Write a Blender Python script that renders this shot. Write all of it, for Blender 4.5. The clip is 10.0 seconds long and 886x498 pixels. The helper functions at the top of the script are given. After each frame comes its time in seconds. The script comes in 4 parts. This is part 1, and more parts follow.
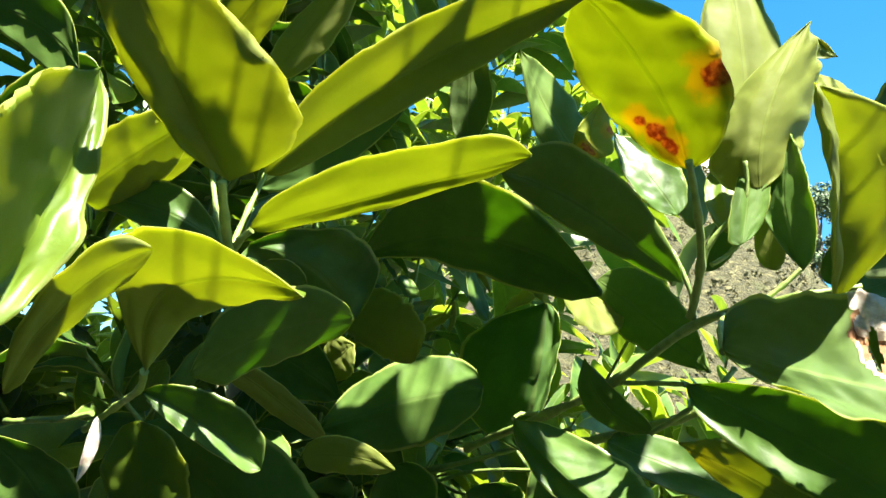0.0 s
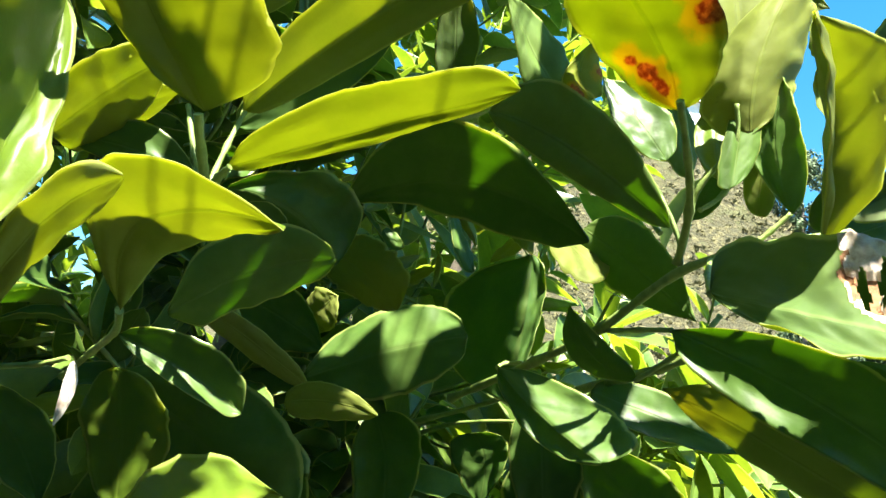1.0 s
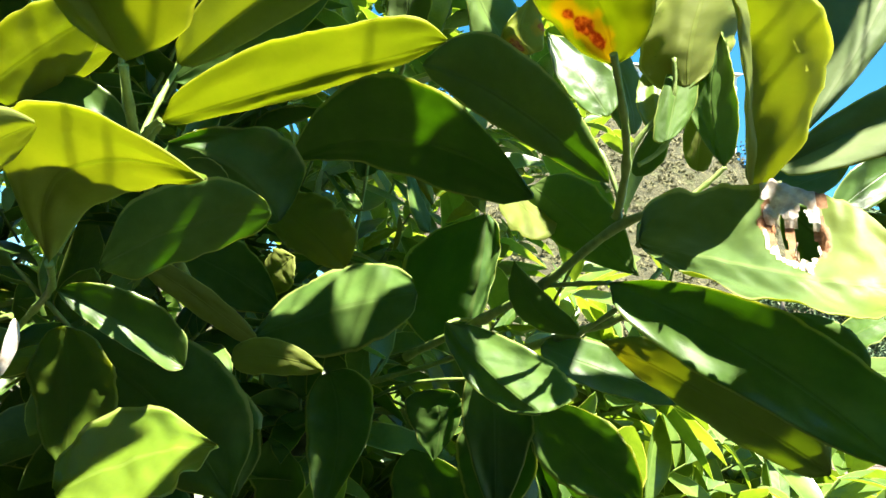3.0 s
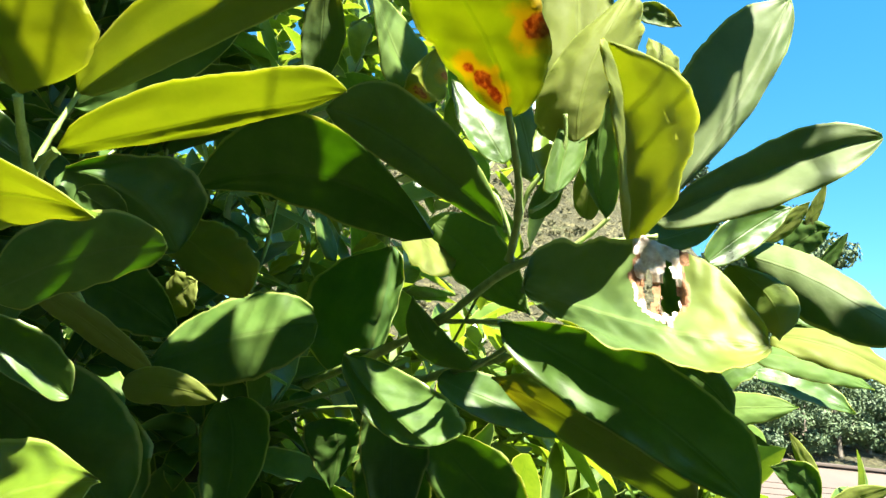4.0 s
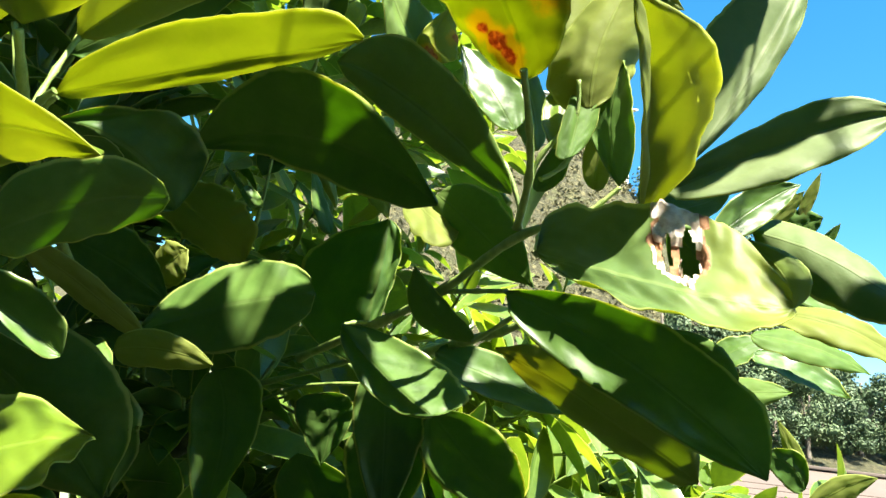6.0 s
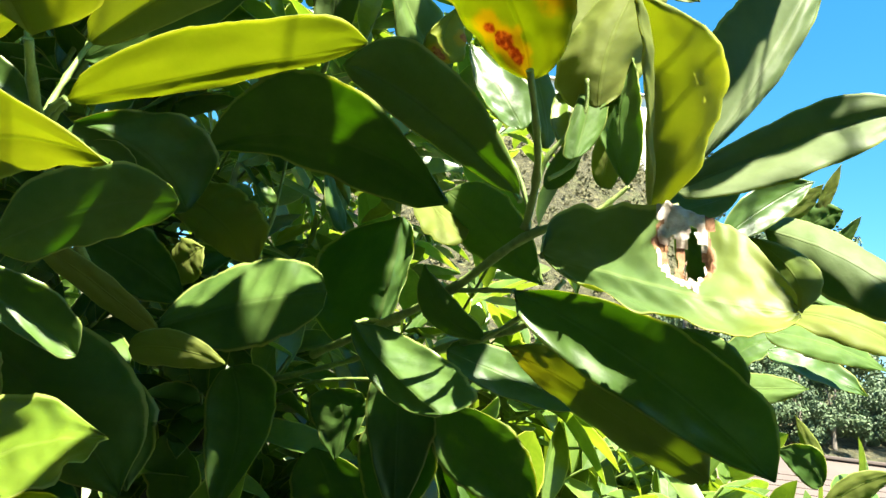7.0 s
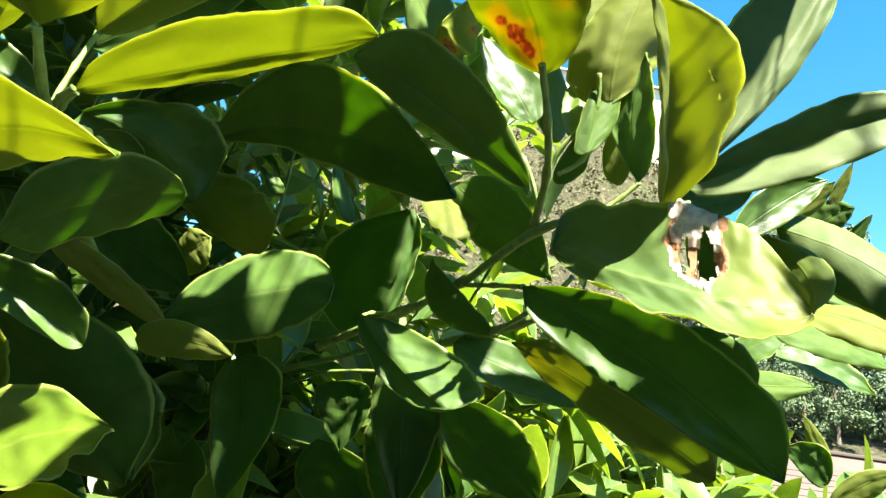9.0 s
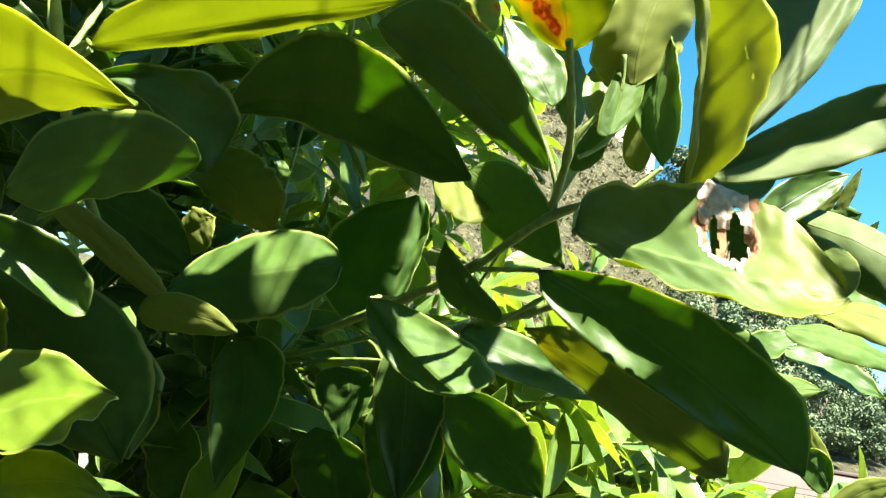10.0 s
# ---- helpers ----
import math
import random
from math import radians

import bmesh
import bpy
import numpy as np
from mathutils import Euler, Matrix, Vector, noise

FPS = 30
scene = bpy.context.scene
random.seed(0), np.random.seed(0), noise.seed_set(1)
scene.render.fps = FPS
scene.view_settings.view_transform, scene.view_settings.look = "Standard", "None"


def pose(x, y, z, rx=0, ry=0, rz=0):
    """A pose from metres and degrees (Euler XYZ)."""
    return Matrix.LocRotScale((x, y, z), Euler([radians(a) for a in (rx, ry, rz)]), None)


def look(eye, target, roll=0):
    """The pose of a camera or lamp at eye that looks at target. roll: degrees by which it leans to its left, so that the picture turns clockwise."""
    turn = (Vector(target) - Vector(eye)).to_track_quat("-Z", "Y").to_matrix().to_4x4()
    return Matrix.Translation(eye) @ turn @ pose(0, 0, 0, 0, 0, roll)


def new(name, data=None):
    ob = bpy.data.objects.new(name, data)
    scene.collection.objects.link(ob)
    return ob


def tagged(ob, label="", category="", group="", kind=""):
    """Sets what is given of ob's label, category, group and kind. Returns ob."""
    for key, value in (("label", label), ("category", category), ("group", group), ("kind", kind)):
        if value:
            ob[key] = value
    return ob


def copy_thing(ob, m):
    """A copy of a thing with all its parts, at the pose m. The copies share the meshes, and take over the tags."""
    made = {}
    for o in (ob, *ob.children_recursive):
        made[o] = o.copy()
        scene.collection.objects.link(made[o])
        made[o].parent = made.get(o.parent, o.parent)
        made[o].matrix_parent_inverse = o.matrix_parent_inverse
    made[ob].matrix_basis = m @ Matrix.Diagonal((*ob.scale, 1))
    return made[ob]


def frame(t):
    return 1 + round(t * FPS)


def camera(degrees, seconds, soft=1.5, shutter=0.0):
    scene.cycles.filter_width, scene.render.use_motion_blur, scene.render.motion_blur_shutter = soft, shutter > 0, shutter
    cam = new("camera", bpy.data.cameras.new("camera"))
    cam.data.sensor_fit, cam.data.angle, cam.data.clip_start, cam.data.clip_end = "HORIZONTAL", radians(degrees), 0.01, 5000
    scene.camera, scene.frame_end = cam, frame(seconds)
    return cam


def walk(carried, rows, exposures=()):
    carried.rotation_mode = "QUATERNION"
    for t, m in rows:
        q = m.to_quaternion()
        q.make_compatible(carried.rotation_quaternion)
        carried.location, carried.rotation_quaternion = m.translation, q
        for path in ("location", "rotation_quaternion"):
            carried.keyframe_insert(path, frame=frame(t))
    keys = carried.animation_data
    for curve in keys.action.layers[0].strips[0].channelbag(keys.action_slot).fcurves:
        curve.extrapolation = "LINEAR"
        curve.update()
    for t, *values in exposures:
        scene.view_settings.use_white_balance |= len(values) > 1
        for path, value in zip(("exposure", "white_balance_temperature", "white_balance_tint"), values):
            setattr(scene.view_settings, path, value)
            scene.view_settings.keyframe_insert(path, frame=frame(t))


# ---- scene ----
cam = camera(63.0, 10.0)
PATH = [
    (0, (0.03623, 0.12498, 1.61594), (-0.03594, 2.04168, 2.18255), 5.881),
    (0.5, (0.03608, 0.12635, 1.61734), (-0.00893, 2.06046, 2.12449), 5.943),
    (1, (0.03702, 0.13366, 1.60887), (0.01600, 2.07606, 2.08496), 5.878),
    (1.5, (0.03778, 0.13345, 1.60593), (0.00884, 2.08187, 2.05627), 5.196),
    (2, (0.03811, 0.13613, 1.60515), (0.02620, 2.09316, 2.01733), 5.168),
    (2.2, (0.04028, 0.13756, 1.60371), (0.02123, 2.09589, 2.00938), 5.370),
    (3.3, (0.05997, 0.12337, 1.60400), (0.17413, 2.07934, 2.00540), 4.923),
    (3.5, (0.06102, 0.11600, 1.61218), (0.25247, 2.05064, 2.08179), 4.765),
    (4, (0.06385, 0.11852, 1.61118), (0.31277, 2.04695, 2.07938), 5.955),
    (4.5, (0.06182, 0.11909, 1.60819), (0.37308, 2.02970, 2.11087), 6.340),
    (5, (0.05743, 0.12655, 1.60379), (0.37651, 2.03451, 2.11163), 6.584),
    (5.5, (0.05614, 0.12634, 1.60036), (0.35733, 2.04361, 2.08345), 6.596),
    (6, (0.05480, 0.13102, 1.59879), (0.36042, 2.05299, 2.05988), 7.054),
    (7.5, (0.06192, 0.12658, 1.60532), (0.29872, 2.06745, 2.02599), 7.181),
    (8, (0.06234, 0.12800, 1.60120), (0.30898, 2.06556, 2.03136), 7.175),
    (8.5, (0.06083, 0.12725, 1.60548), (0.29650, 2.06712, 2.03134), 7.453),
    (9, (0.05850, 0.12969, 1.60586), (0.29947, 2.07476, 2.00416), 8.029),
    (9.5, (0.05154, 0.13745, 1.60320), (0.33094, 2.08110, 1.98286), 8.930),
    (10, (0.05151, 0.14075, 1.59538), (0.31119, 2.08025, 2.00883), 9.834),
]
walk(cam, [(t, look(eye, target, roll)) for t, eye, target, roll in PATH], exposures=[(0.0, 2.78), (2.0, 2.84), (3.5, 2.78), (4.5, 2.65), (5.0, 2.58), (6.0, 2.62), (7.5, 2.68), (10.0, 2.72)])

# ---- daylight ----
SUN = Vector((0.215, -0.400, 0.890)).normalized()
world = bpy.data.worlds.new("sky")
scene.world = world
world.use_nodes = True
sky = world.node_tree.nodes.new("ShaderNodeTexSky")
sky.sky_type, sky.sun_disc = "NISHITA", False
sky.sun_elevation = math.asin(SUN.z)
sky.sun_rotation = math.atan2(SUN.x, SUN.y)
sky.altitude, sky.dust_density, sky.ozone_density = 100, 0.1, 4.0
backdrop = world.node_tree.nodes["Background"]
backdrop.inputs["Strength"].default_value = 0.0530
clear = world.node_tree.nodes.new("ShaderNodeHueSaturation")
clear.inputs["Hue"].default_value, clear.inputs["Saturation"].default_value = 0.485, 1.3
world.node_tree.links.new(sky.outputs["Color"], clear.inputs["Color"])
world.node_tree.links.new(clear.outputs["Color"], backdrop.inputs["Color"])
sun = new("sun", bpy.data.lights.new("sun", "SUN"))
sun.data.energy, sun.data.angle, sun.data.color = 5.0, radians(0.53), (1.0, 0.94, 0.82)
sun.matrix_world = look((0, 0, 0), -SUN)


# ---- materials ----
class Nodes:
    """A node material being put together."""

    def __init__(self, name):
        self.mat = bpy.data.materials.new(name)
        self.mat.use_nodes = True
        self.tree = self.mat.node_tree
        self.shader = self.tree.nodes["Principled BSDF"]
        self.out = self.tree.nodes["Material Output"]

    def put(self, where, value):
        if isinstance(value, bpy.types.NodeSocket):
            self.tree.links.new(value, where)
        elif isinstance(value, tuple) and len(value) == 3 and where.type == "RGBA":
            where.default_value = (*value, 1)
        else:
            where.default_value = value

    def node(self, kind, out=0, **inputs):
        n = self.tree.nodes.new("ShaderNode" + kind)
        for key, value in inputs.items():
            self.put(n.inputs[key.replace("_", " ")], value)
        return n.outputs[out]

    def math(self, op, a, b=0.0):
        n = self.tree.nodes.new("ShaderNodeMath")
        n.operation = op
        self.put(n.inputs[0], a)
        self.put(n.inputs[1], b)
        return n.outputs[0]

    def step(self, value, lo, hi, a=0.0, b=1.0):
        n = self.tree.nodes.new("ShaderNodeMapRange")
        n.interpolation_type = "SMOOTHSTEP"
        for i, v in enumerate((value, lo, hi, a, b)):
            self.put(n.inputs[i], v)
        return n.outputs[0]

    def mix(self, factor, a, b):
        n = self.tree.nodes.new("ShaderNodeMix")
        n.data_type = "RGBA"
        self.put(n.inputs[0], factor)
        self.put(n.inputs[6], a)
        self.put(n.inputs[7], b)
        return n.outputs[2]

    def noise(self, scale, detail=3.0, rough=0.55, where=None):
        n = self.tree.nodes.new("ShaderNodeTexNoise")
        n.inputs["Scale"].default_value, n.inputs["Detail"].default_value, n.inputs["Roughness"].default_value = scale, detail, rough
        self.tree.links.new(where or self.place(), n.inputs["Vector"])
        return n.outputs["Fac"]

    def place(self):
        return self.node("TexCoord", 3)

    def bump(self, height, strength, distance):
        return self.node("Bump", Height=height, Strength=strength, Distance=distance)

    def surface(self, **inputs):
        for key, value in inputs.items():
            self.put(self.shader.inputs[key.replace("_", " ")], value)
        return self.mat


def leaf_side(name, dark, light, vein, through_dark, through_light, gloss, share, relief, kind="", shine=0.5):
    """One face of a citrus leaf: blade colours, vein colour, colour of the light that passes, roughness, share that passes."""
    n = Nodes(name)
    uv = n.node("UVMap")
    sep = n.tree.nodes.new("ShaderNodeSeparateXYZ")
    n.tree.links.new(uv, sep.inputs[0])
    across, along = n.math("MULTIPLY", n.math("SUBTRACT", sep.outputs[0], 0.5), 2.0), sep.outputs[1]
    out = n.math("ABSOLUTE", across)
    rnd = n.math("FRACT", n.math("ADD", n.node("ObjectInfo", 5), n.node("NewGeometry", 8)))
    # veins: the midrib, and side veins that leave it at a slant
    wob = n.math("MULTIPLY", n.noise(45, 1), 0.6)
    slant = n.math("ADD", n.math("SUBTRACT", n.math("MULTIPLY", along, 8.5), n.math("MULTIPLY", out, 1.9)), wob)
    saw = n.math("ABSOLUTE", n.math("SUBTRACT", n.math("FRACT", slant), 0.5))
    side = n.math("MULTIPLY", n.step(saw, 0.07, 0.0), n.step(out, 1.0, 0.3, 0.06, 0.16))
    rib = n.step(out, 0.055, 0.015)
    veins = n.math("MAXIMUM", rib, side)
    # pale thin margin, with the brightness of a backlit edge put into its colours
    backlit_rim = n.math("MULTIPLY", n.step(n.math("ADD", out, n.math("MULTIPLY", n.noise(220, 2), 0.03)), 0.94, 0.985), 0.9)
    quilt = n.math("MULTIPLY", n.step(saw, 0.0, 0.45), n.step(out, 1.0, 0.6))
    mottle = n.math("ADD", n.math("MULTIPLY", n.step(n.noise(38, 4), 0.35, 0.68), 0.75), n.math("MULTIPLY", n.step(n.noise(190, 4, 0.65), 0.38, 0.66), 0.25))
    fine = n.noise(900, 3, 0.6)
    tone = n.math("ADD", n.math("MULTIPLY", mottle, 0.55), n.math("MULTIPLY", rnd, 0.45))
    base = n.mix(n.math("MULTIPLY", veins, 0.42), n.mix(tone, dark, light), vein)
    passing = n.mix(n.math("MULTIPLY", n.math("MAXIMUM", veins, n.math("MULTIPLY", n.step(n.noise(420, 2, 0.5), 0.50, 0.62), 0.22)), 0.62), n.mix(tone, through_dark, through_light), through_dark)
    base = n.mix(backlit_rim, base, (0.30, 0.36, 0.10))
    passing = n.mix(backlit_rim, passing, (0.78, 0.80, 0.12))
    dry = None
    if kind == "spotted":  # chlorosis between the veins and two rust-brown dead patches
        near = None
        for cx, cy, r in ((0.70, 0.24, 0.105), (0.64, 0.15, 0.100), (0.76, 0.32, 0.075), (0.06, 0.46, 0.115)):
            dx = n.math("MULTIPLY", n.math("SUBTRACT", sep.outputs[0], cx), 0.62)
            dy = n.math("SUBTRACT", along, cy)
            dist = n.math("SQRT", n.math("ADD", n.math("MULTIPLY", dx, dx), n.math("MULTIPLY", dy, dy)))
            dist = n.math("SUBTRACT", n.math("ADD", dist, n.math("MULTIPLY", n.math("SUBTRACT", n.noise(120, 4, 0.6), 0.5), 0.09)), r)
            near = dist if near is None else n.math("MINIMUM", near, dist)
        sick = n.math("MULTIPLY", n.step(n.math("ADD", near, n.math("MULTIPLY", n.math("SUBTRACT", n.noise(120, 4), 0.5), 0.14)), 0.050, -0.02), 0.55)
        base = n.mix(sick, base, (0.44, 0.30, 0.012))
        passing = n.mix(sick, passing, (0.95, 0.56, 0.015))
        dry = n.step(near, -0.035, -0.06)
    if kind == "worn":  # yellow towards the tip and the margin, brown specks
        gone = n.step(n.math("ADD", along, n.math("MULTIPLY", n.noise(55, 4), 0.35)), 0.62, 1.1)
        base = n.mix(n.math("MULTIPLY", gone, 0.8), base, (0.20, 0.245, 0.045))
        passing = n.mix(gone, passing, (0.62, 0.60, 0.05))
        dry = n.step(n.noise(210, 3), 0.72, 0.78)
    if dry is not None:
        base = n.mix(dry, base, n.mix(n.step(n.noise(500, 3), 0.35, 0.7), (0.23, 0.070, 0.012), (0.50, 0.24, 0.05)))
        passing = n.mix(dry, passing, n.mix(n.step(n.noise(420, 3), 0.4, 0.65), (0.42, 0.11, 0.025), (0.80, 0.36, 0.07)))
    height = n.math("ADD", n.math("MULTIPLY", rib, relief), n.math("ADD", n.math("MULTIPLY", fine, 0.14), n.math("ADD", n.math("MULTIPLY", n.noise(140, 3), 0.7), n.math("MULTIPLY", quilt, 0.13))))
    bump = n.bump(height, 0.42, 0.0005)
    n.surface(Base_Color=base, Roughness=n.step(n.noise(70, 3), 0.3, 0.75, gloss, gloss + 0.16), Normal=bump, IOR=1.45, Specular_IOR_Level=shine)
    glow = n.node("BsdfTranslucent", Color=passing, Normal=bump)
    both = n.tree.nodes.new("ShaderNodeMixShader")
    n.put(both.inputs[0], share)
    n.tree.links.new(n.shader.outputs[0], both.inputs[1])
    n.tree.links.new(glow, both.inputs[2])
    n.tree.links.new(both.outputs[0], n.out.inputs["Surface"])
    return n.mat


LEAF = {
    "mature": (
        leaf_side("leaf_top", (0.052, 0.120, 0.024), (0.122, 0.208, 0.044), (0.170, 0.250, 0.064), (0.170, 0.330, 0.010), (0.280, 0.460, 0.014), 0.33, 0.40, -0.6),
        leaf_side("leaf_underside", (0.078, 0.155, 0.032), (0.155, 0.236, 0.058), (0.190, 0.255, 0.075), (0.195, 0.375, 0.012), (0.310, 0.510, 0.018), 0.50, 0.44, 1.0, shine=0.14),
    ),
    # yellower young leaf; glow of lit and backlit leaves is put into its colours
    "young_lit": (
        leaf_side("young_lit_leaf_top", (0.085, 0.163, 0.016), (0.150, 0.235, 0.022), (0.224, 0.306, 0.050), (0.430, 0.510, 0.040), (0.570, 0.610, 0.056), 0.36, 0.46, -0.6),
        leaf_side("young_lit_leaf_underside", (0.175, 0.212, 0.046), (0.240, 0.275, 0.070), (0.269, 0.326, 0.070), (0.440, 0.520, 0.040), (0.580, 0.620, 0.058), 0.50, 0.50, 1.0, shine=0.14),
    ),
    # the mature leaf again, direct sun put into its paler underside colours
    "pale": (
        leaf_side("pale_leaf_top", (0.052, 0.120, 0.024), (0.122, 0.208, 0.044), (0.170, 0.250, 0.064), (0.170, 0.330, 0.010), (0.280, 0.460, 0.014), 0.33, 0.40, -0.6),
        leaf_side("sunlit_leaf_underside", (0.112, 0.168, 0.058), (0.190, 0.240, 0.102), (0.215, 0.260, 0.110), (0.170, 0.330, 0.012), (0.280, 0.460, 0.018), 0.50, 0.36, 1.0, shine=0.2),
    ),
    "worn": (
        leaf_side("worn_leaf_top", (0.064, 0.122, 0.034), (0.112, 0.173, 0.043), (0.192, 0.255, 0.080), (0.250, 0.370, 0.026), (0.370, 0.460, 0.036), 0.46, 0.36, -0.6, "worn", 0.3),
        leaf_side("worn_leaf_underside", (0.120, 0.180, 0.032), (0.190, 0.245, 0.048), (0.235, 0.275, 0.070), (0.456, 0.551, 0.040), (0.580, 0.653, 0.050), 0.52, 0.40, 1.0, "worn", 0.16),
    ),
    "spotted": (
        leaf_side("spotted_leaf_top", (0.085, 0.143, 0.022), (0.139, 0.194, 0.028), (0.214, 0.275, 0.050), (0.539, 0.612, 0.020), (0.663, 0.714, 0.030), 0.32, 0.44, -0.6, "spotted"),
        leaf_side("spotted_leaf_underside", (0.180, 0.225, 0.026), (0.250, 0.285, 0.038), (0.110, 0.165, 0.028), (0.400, 0.500, 0.028), (0.520, 0.580, 0.040), 0.54, 0.46, 1.0, "spotted", 0.10),
    ),
}
crown_leaf = leaf_side("crown_leaf", (0.045, 0.110, 0.020), (0.160, 0.245, 0.045), (0.20, 0.30, 0.08), (0.16, 0.27, 0.010), (0.33, 0.45, 0.02), 0.30, 0.40, -0.6)


def plain(name, dark, light, scale, rough, relief=0.3, distance=0.002):
    n = Nodes(name)
    tone = n.step(n.noise(scale, 5, 0.6), 0.3, 0.7)
    tone = n.math("ADD", n.math("MULTIPLY", tone, 0.7), n.math("MULTIPLY", n.node("ObjectInfo", 5), 0.3))
    fine = n.noise(scale * 9, 4, 0.6)
    return n.surface(Base_Color=n.mix(tone, dark, light), Roughness=rough, Normal=n.bump(n.math("ADD", fine, tone), relief, distance))


green_bark = plain("green_twig_bark", (0.12, 0.20, 0.035), (0.27, 0.35, 0.09), 160, 0.55, 0.4, 0.0006)
bark = plain("grey_brown_bark", (0.07, 0.055, 0.04), (0.20, 0.17, 0.13), 45, 0.85, 0.7, 0.004)
dry_tissue = plain("dry_leaf_tissue", (0.36, 0.24, 0.14), (0.82, 0.76, 0.66), 260, 0.9, 0.5, 0.0008)
brown_tissue = plain("dead_brown_leaf_tissue", (0.10, 0.035, 0.012), (0.30, 0.15, 0.06), 300, 0.85, 0.5, 0.0008)
white_render = plain("white_render", (0.70, 0.69, 0.66), (0.80, 0.79, 0.77), 3.0, 0.8)
wall_paint = plain("brown_render", (0.05, 0.045, 0.036), (0.08, 0.07, 0.055), 4.0, 0.9)
dark_soil = plain("dark_soil_and_leaf_litter", (0.02, 0.016, 0.010), (0.06, 0.05, 0.03), 9.0, 0.95, 0.8, 0.01)


def earth(name):
    """Tan earth and stones with grey and weedy patches."""
    n = Nodes(name)
    where = n.place()
    clods = n.step(n.noise(3.4, 7, 0.75, where), 0.40, 0.62)
    weeds = n.step(n.noise(0.8, 4, 0.6, where), 0.52, 0.66)
    base = n.mix(clods, (0.042, 0.042, 0.016), (0.132, 0.120, 0.048))
    base = n.mix(n.step(n.noise(7.0, 3, 0.6, where), 0.58, 0.70, 0.0, 0.7), base, (0.150, 0.138, 0.066))
    base = n.mix(n.math("MULTIPLY", weeds, 0.65), base, (0.080, 0.090, 0.024))
    return n.surface(Base_Color=base, Roughness=0.95, Normal=n.bump(clods, 0.9, 0.12))


dry_grass = earth("earth_and_dry_grass")
scrub_leaf = plain("dry_scrub", (0.066, 0.070, 0.022), (0.135, 0.122, 0.052), 1.4, 0.9)
tree_leaf = plain("far_tree_foliage", (0.035, 0.065, 0.025), (0.10, 0.15, 0.055), 1.2, 0.7)
board_paint = plain("tan_roofing", (0.086, 0.063, 0.047), (0.108, 0.081, 0.062), 1.5, 0.7, 0.15, 0.002)


# ---- building blocks ----
ORIGIN = {}


def part(name, mesh, materials, parent=None, at=(0, 0, 0), label=""):
    """Links a mesh, or a bmesh, whose points are relative to the place `at`, as one object under a thing or a part."""
    if isinstance(mesh, bmesh.types.BMesh):
        bm, mesh = mesh, bpy.data.meshes.new(name)
        bm.to_mesh(mesh)
        bm.free()
    if not mesh.materials:
        for m in materials if isinstance(materials, tuple) else (materials,):
            mesh.materials.append(m)
    ob = new(name, mesh)
    ORIGIN[ob.name] = Vector(at)
    ob.location = at
    if parent:
        ob.parent = parent
        ob.location = Vector(at) - ORIGIN[parent.name]
    return tagged(ob, label)


def thing(name, at, label, category, group="", kind=""):
    ob = new(name)
    ob.location = at
    ORIGIN[ob.name] = Vector(at)
    return tagged(ob, label, category, group, kind)


def box(bm, size, at=(0, 0, 0), bevel=0.0):
    made = bmesh.ops.create_cube(bm, size=1, matrix=Matrix.LocRotScale(at, None, size))
    if bevel:
        edges = list({e for v in made["verts"] for e in v.link_edges})
        bmesh.ops.bevel(bm, geom=edges, offset=bevel, segments=2, affect="EDGES", profile=0.6)
    return bm


def tube(points, radii, sides=8, bend=0.0):
    """A round tapered stem through points (relative to the first), smooth between them, closed at its ends."""
    pts = [Vector(p) for p in points]
    line = []
    for i in range(len(pts) - 1):
        p0, p1, p2, p3 = pts[max(i - 1, 0)], pts[i], pts[i + 1], pts[min(i + 2, len(pts) - 1)]
        for k in range(5):
            s = k / 5
            line.append(0.5 * ((2 * p1) + (p2 - p0) * s + (2 * p0 - 5 * p1 + 4 * p2 - p3) * s * s + (3 * p1 - p0 - 3 * p2 + p3) * s ** 3))
    line.append(pts[-1])
    bm, rings = bmesh.new(), []
    for i, p in enumerate(line):
        ahead = (line[min(i + 1, len(line) - 1)] - line[max(i - 1, 0)]).normalized()
        x = ahead.orthogonal().normalized() if not rings else (x - ahead * x.dot(ahead)).normalized()
        y = ahead.cross(x)
        s = i / (len(line) - 1)
        r = radii[0] + (radii[1] - radii[0]) * s
        r *= 1 + 0.10 * math.sin(i * 2.3 + len(pts)) + (0.25 if i % 5 == 0 else 0)
        rings.append([bm.verts.new(p - pts[0] + r * (x * math.cos(a) + y * math.sin(a))) for a in (2 * math.pi * k / sides for k in range(sides))])
    for a, b in zip(rings, rings[1:]):
        for k in range(sides):
            bm.faces.new((a[k], a[(k + 1) % sides], b[(k + 1) % sides], b[k])).smooth = True
    bm.faces.new(rings[0][::-1])
    bm.faces.new(rings[-1])
    return bm


def mesh_of(name, verts, faces, uvs=None, smooth=True):
    me = bpy.data.meshes.new(name)
    me.from_pydata(verts, [], faces)
    if uvs is not None:
        layer = me.uv_layers.new(name="UVMap")
        loops = np.empty(len(me.loops), dtype=np.int32)
        me.loops.foreach_get("vertex_index", loops)
        layer.data.foreach_set("uv", np.asarray(uvs, dtype=np.float32)[loops].ravel())
    if smooth:
        me.polygons.foreach_set("use_smooth", [True] * len(me.polygons))
    me.update()
    return me


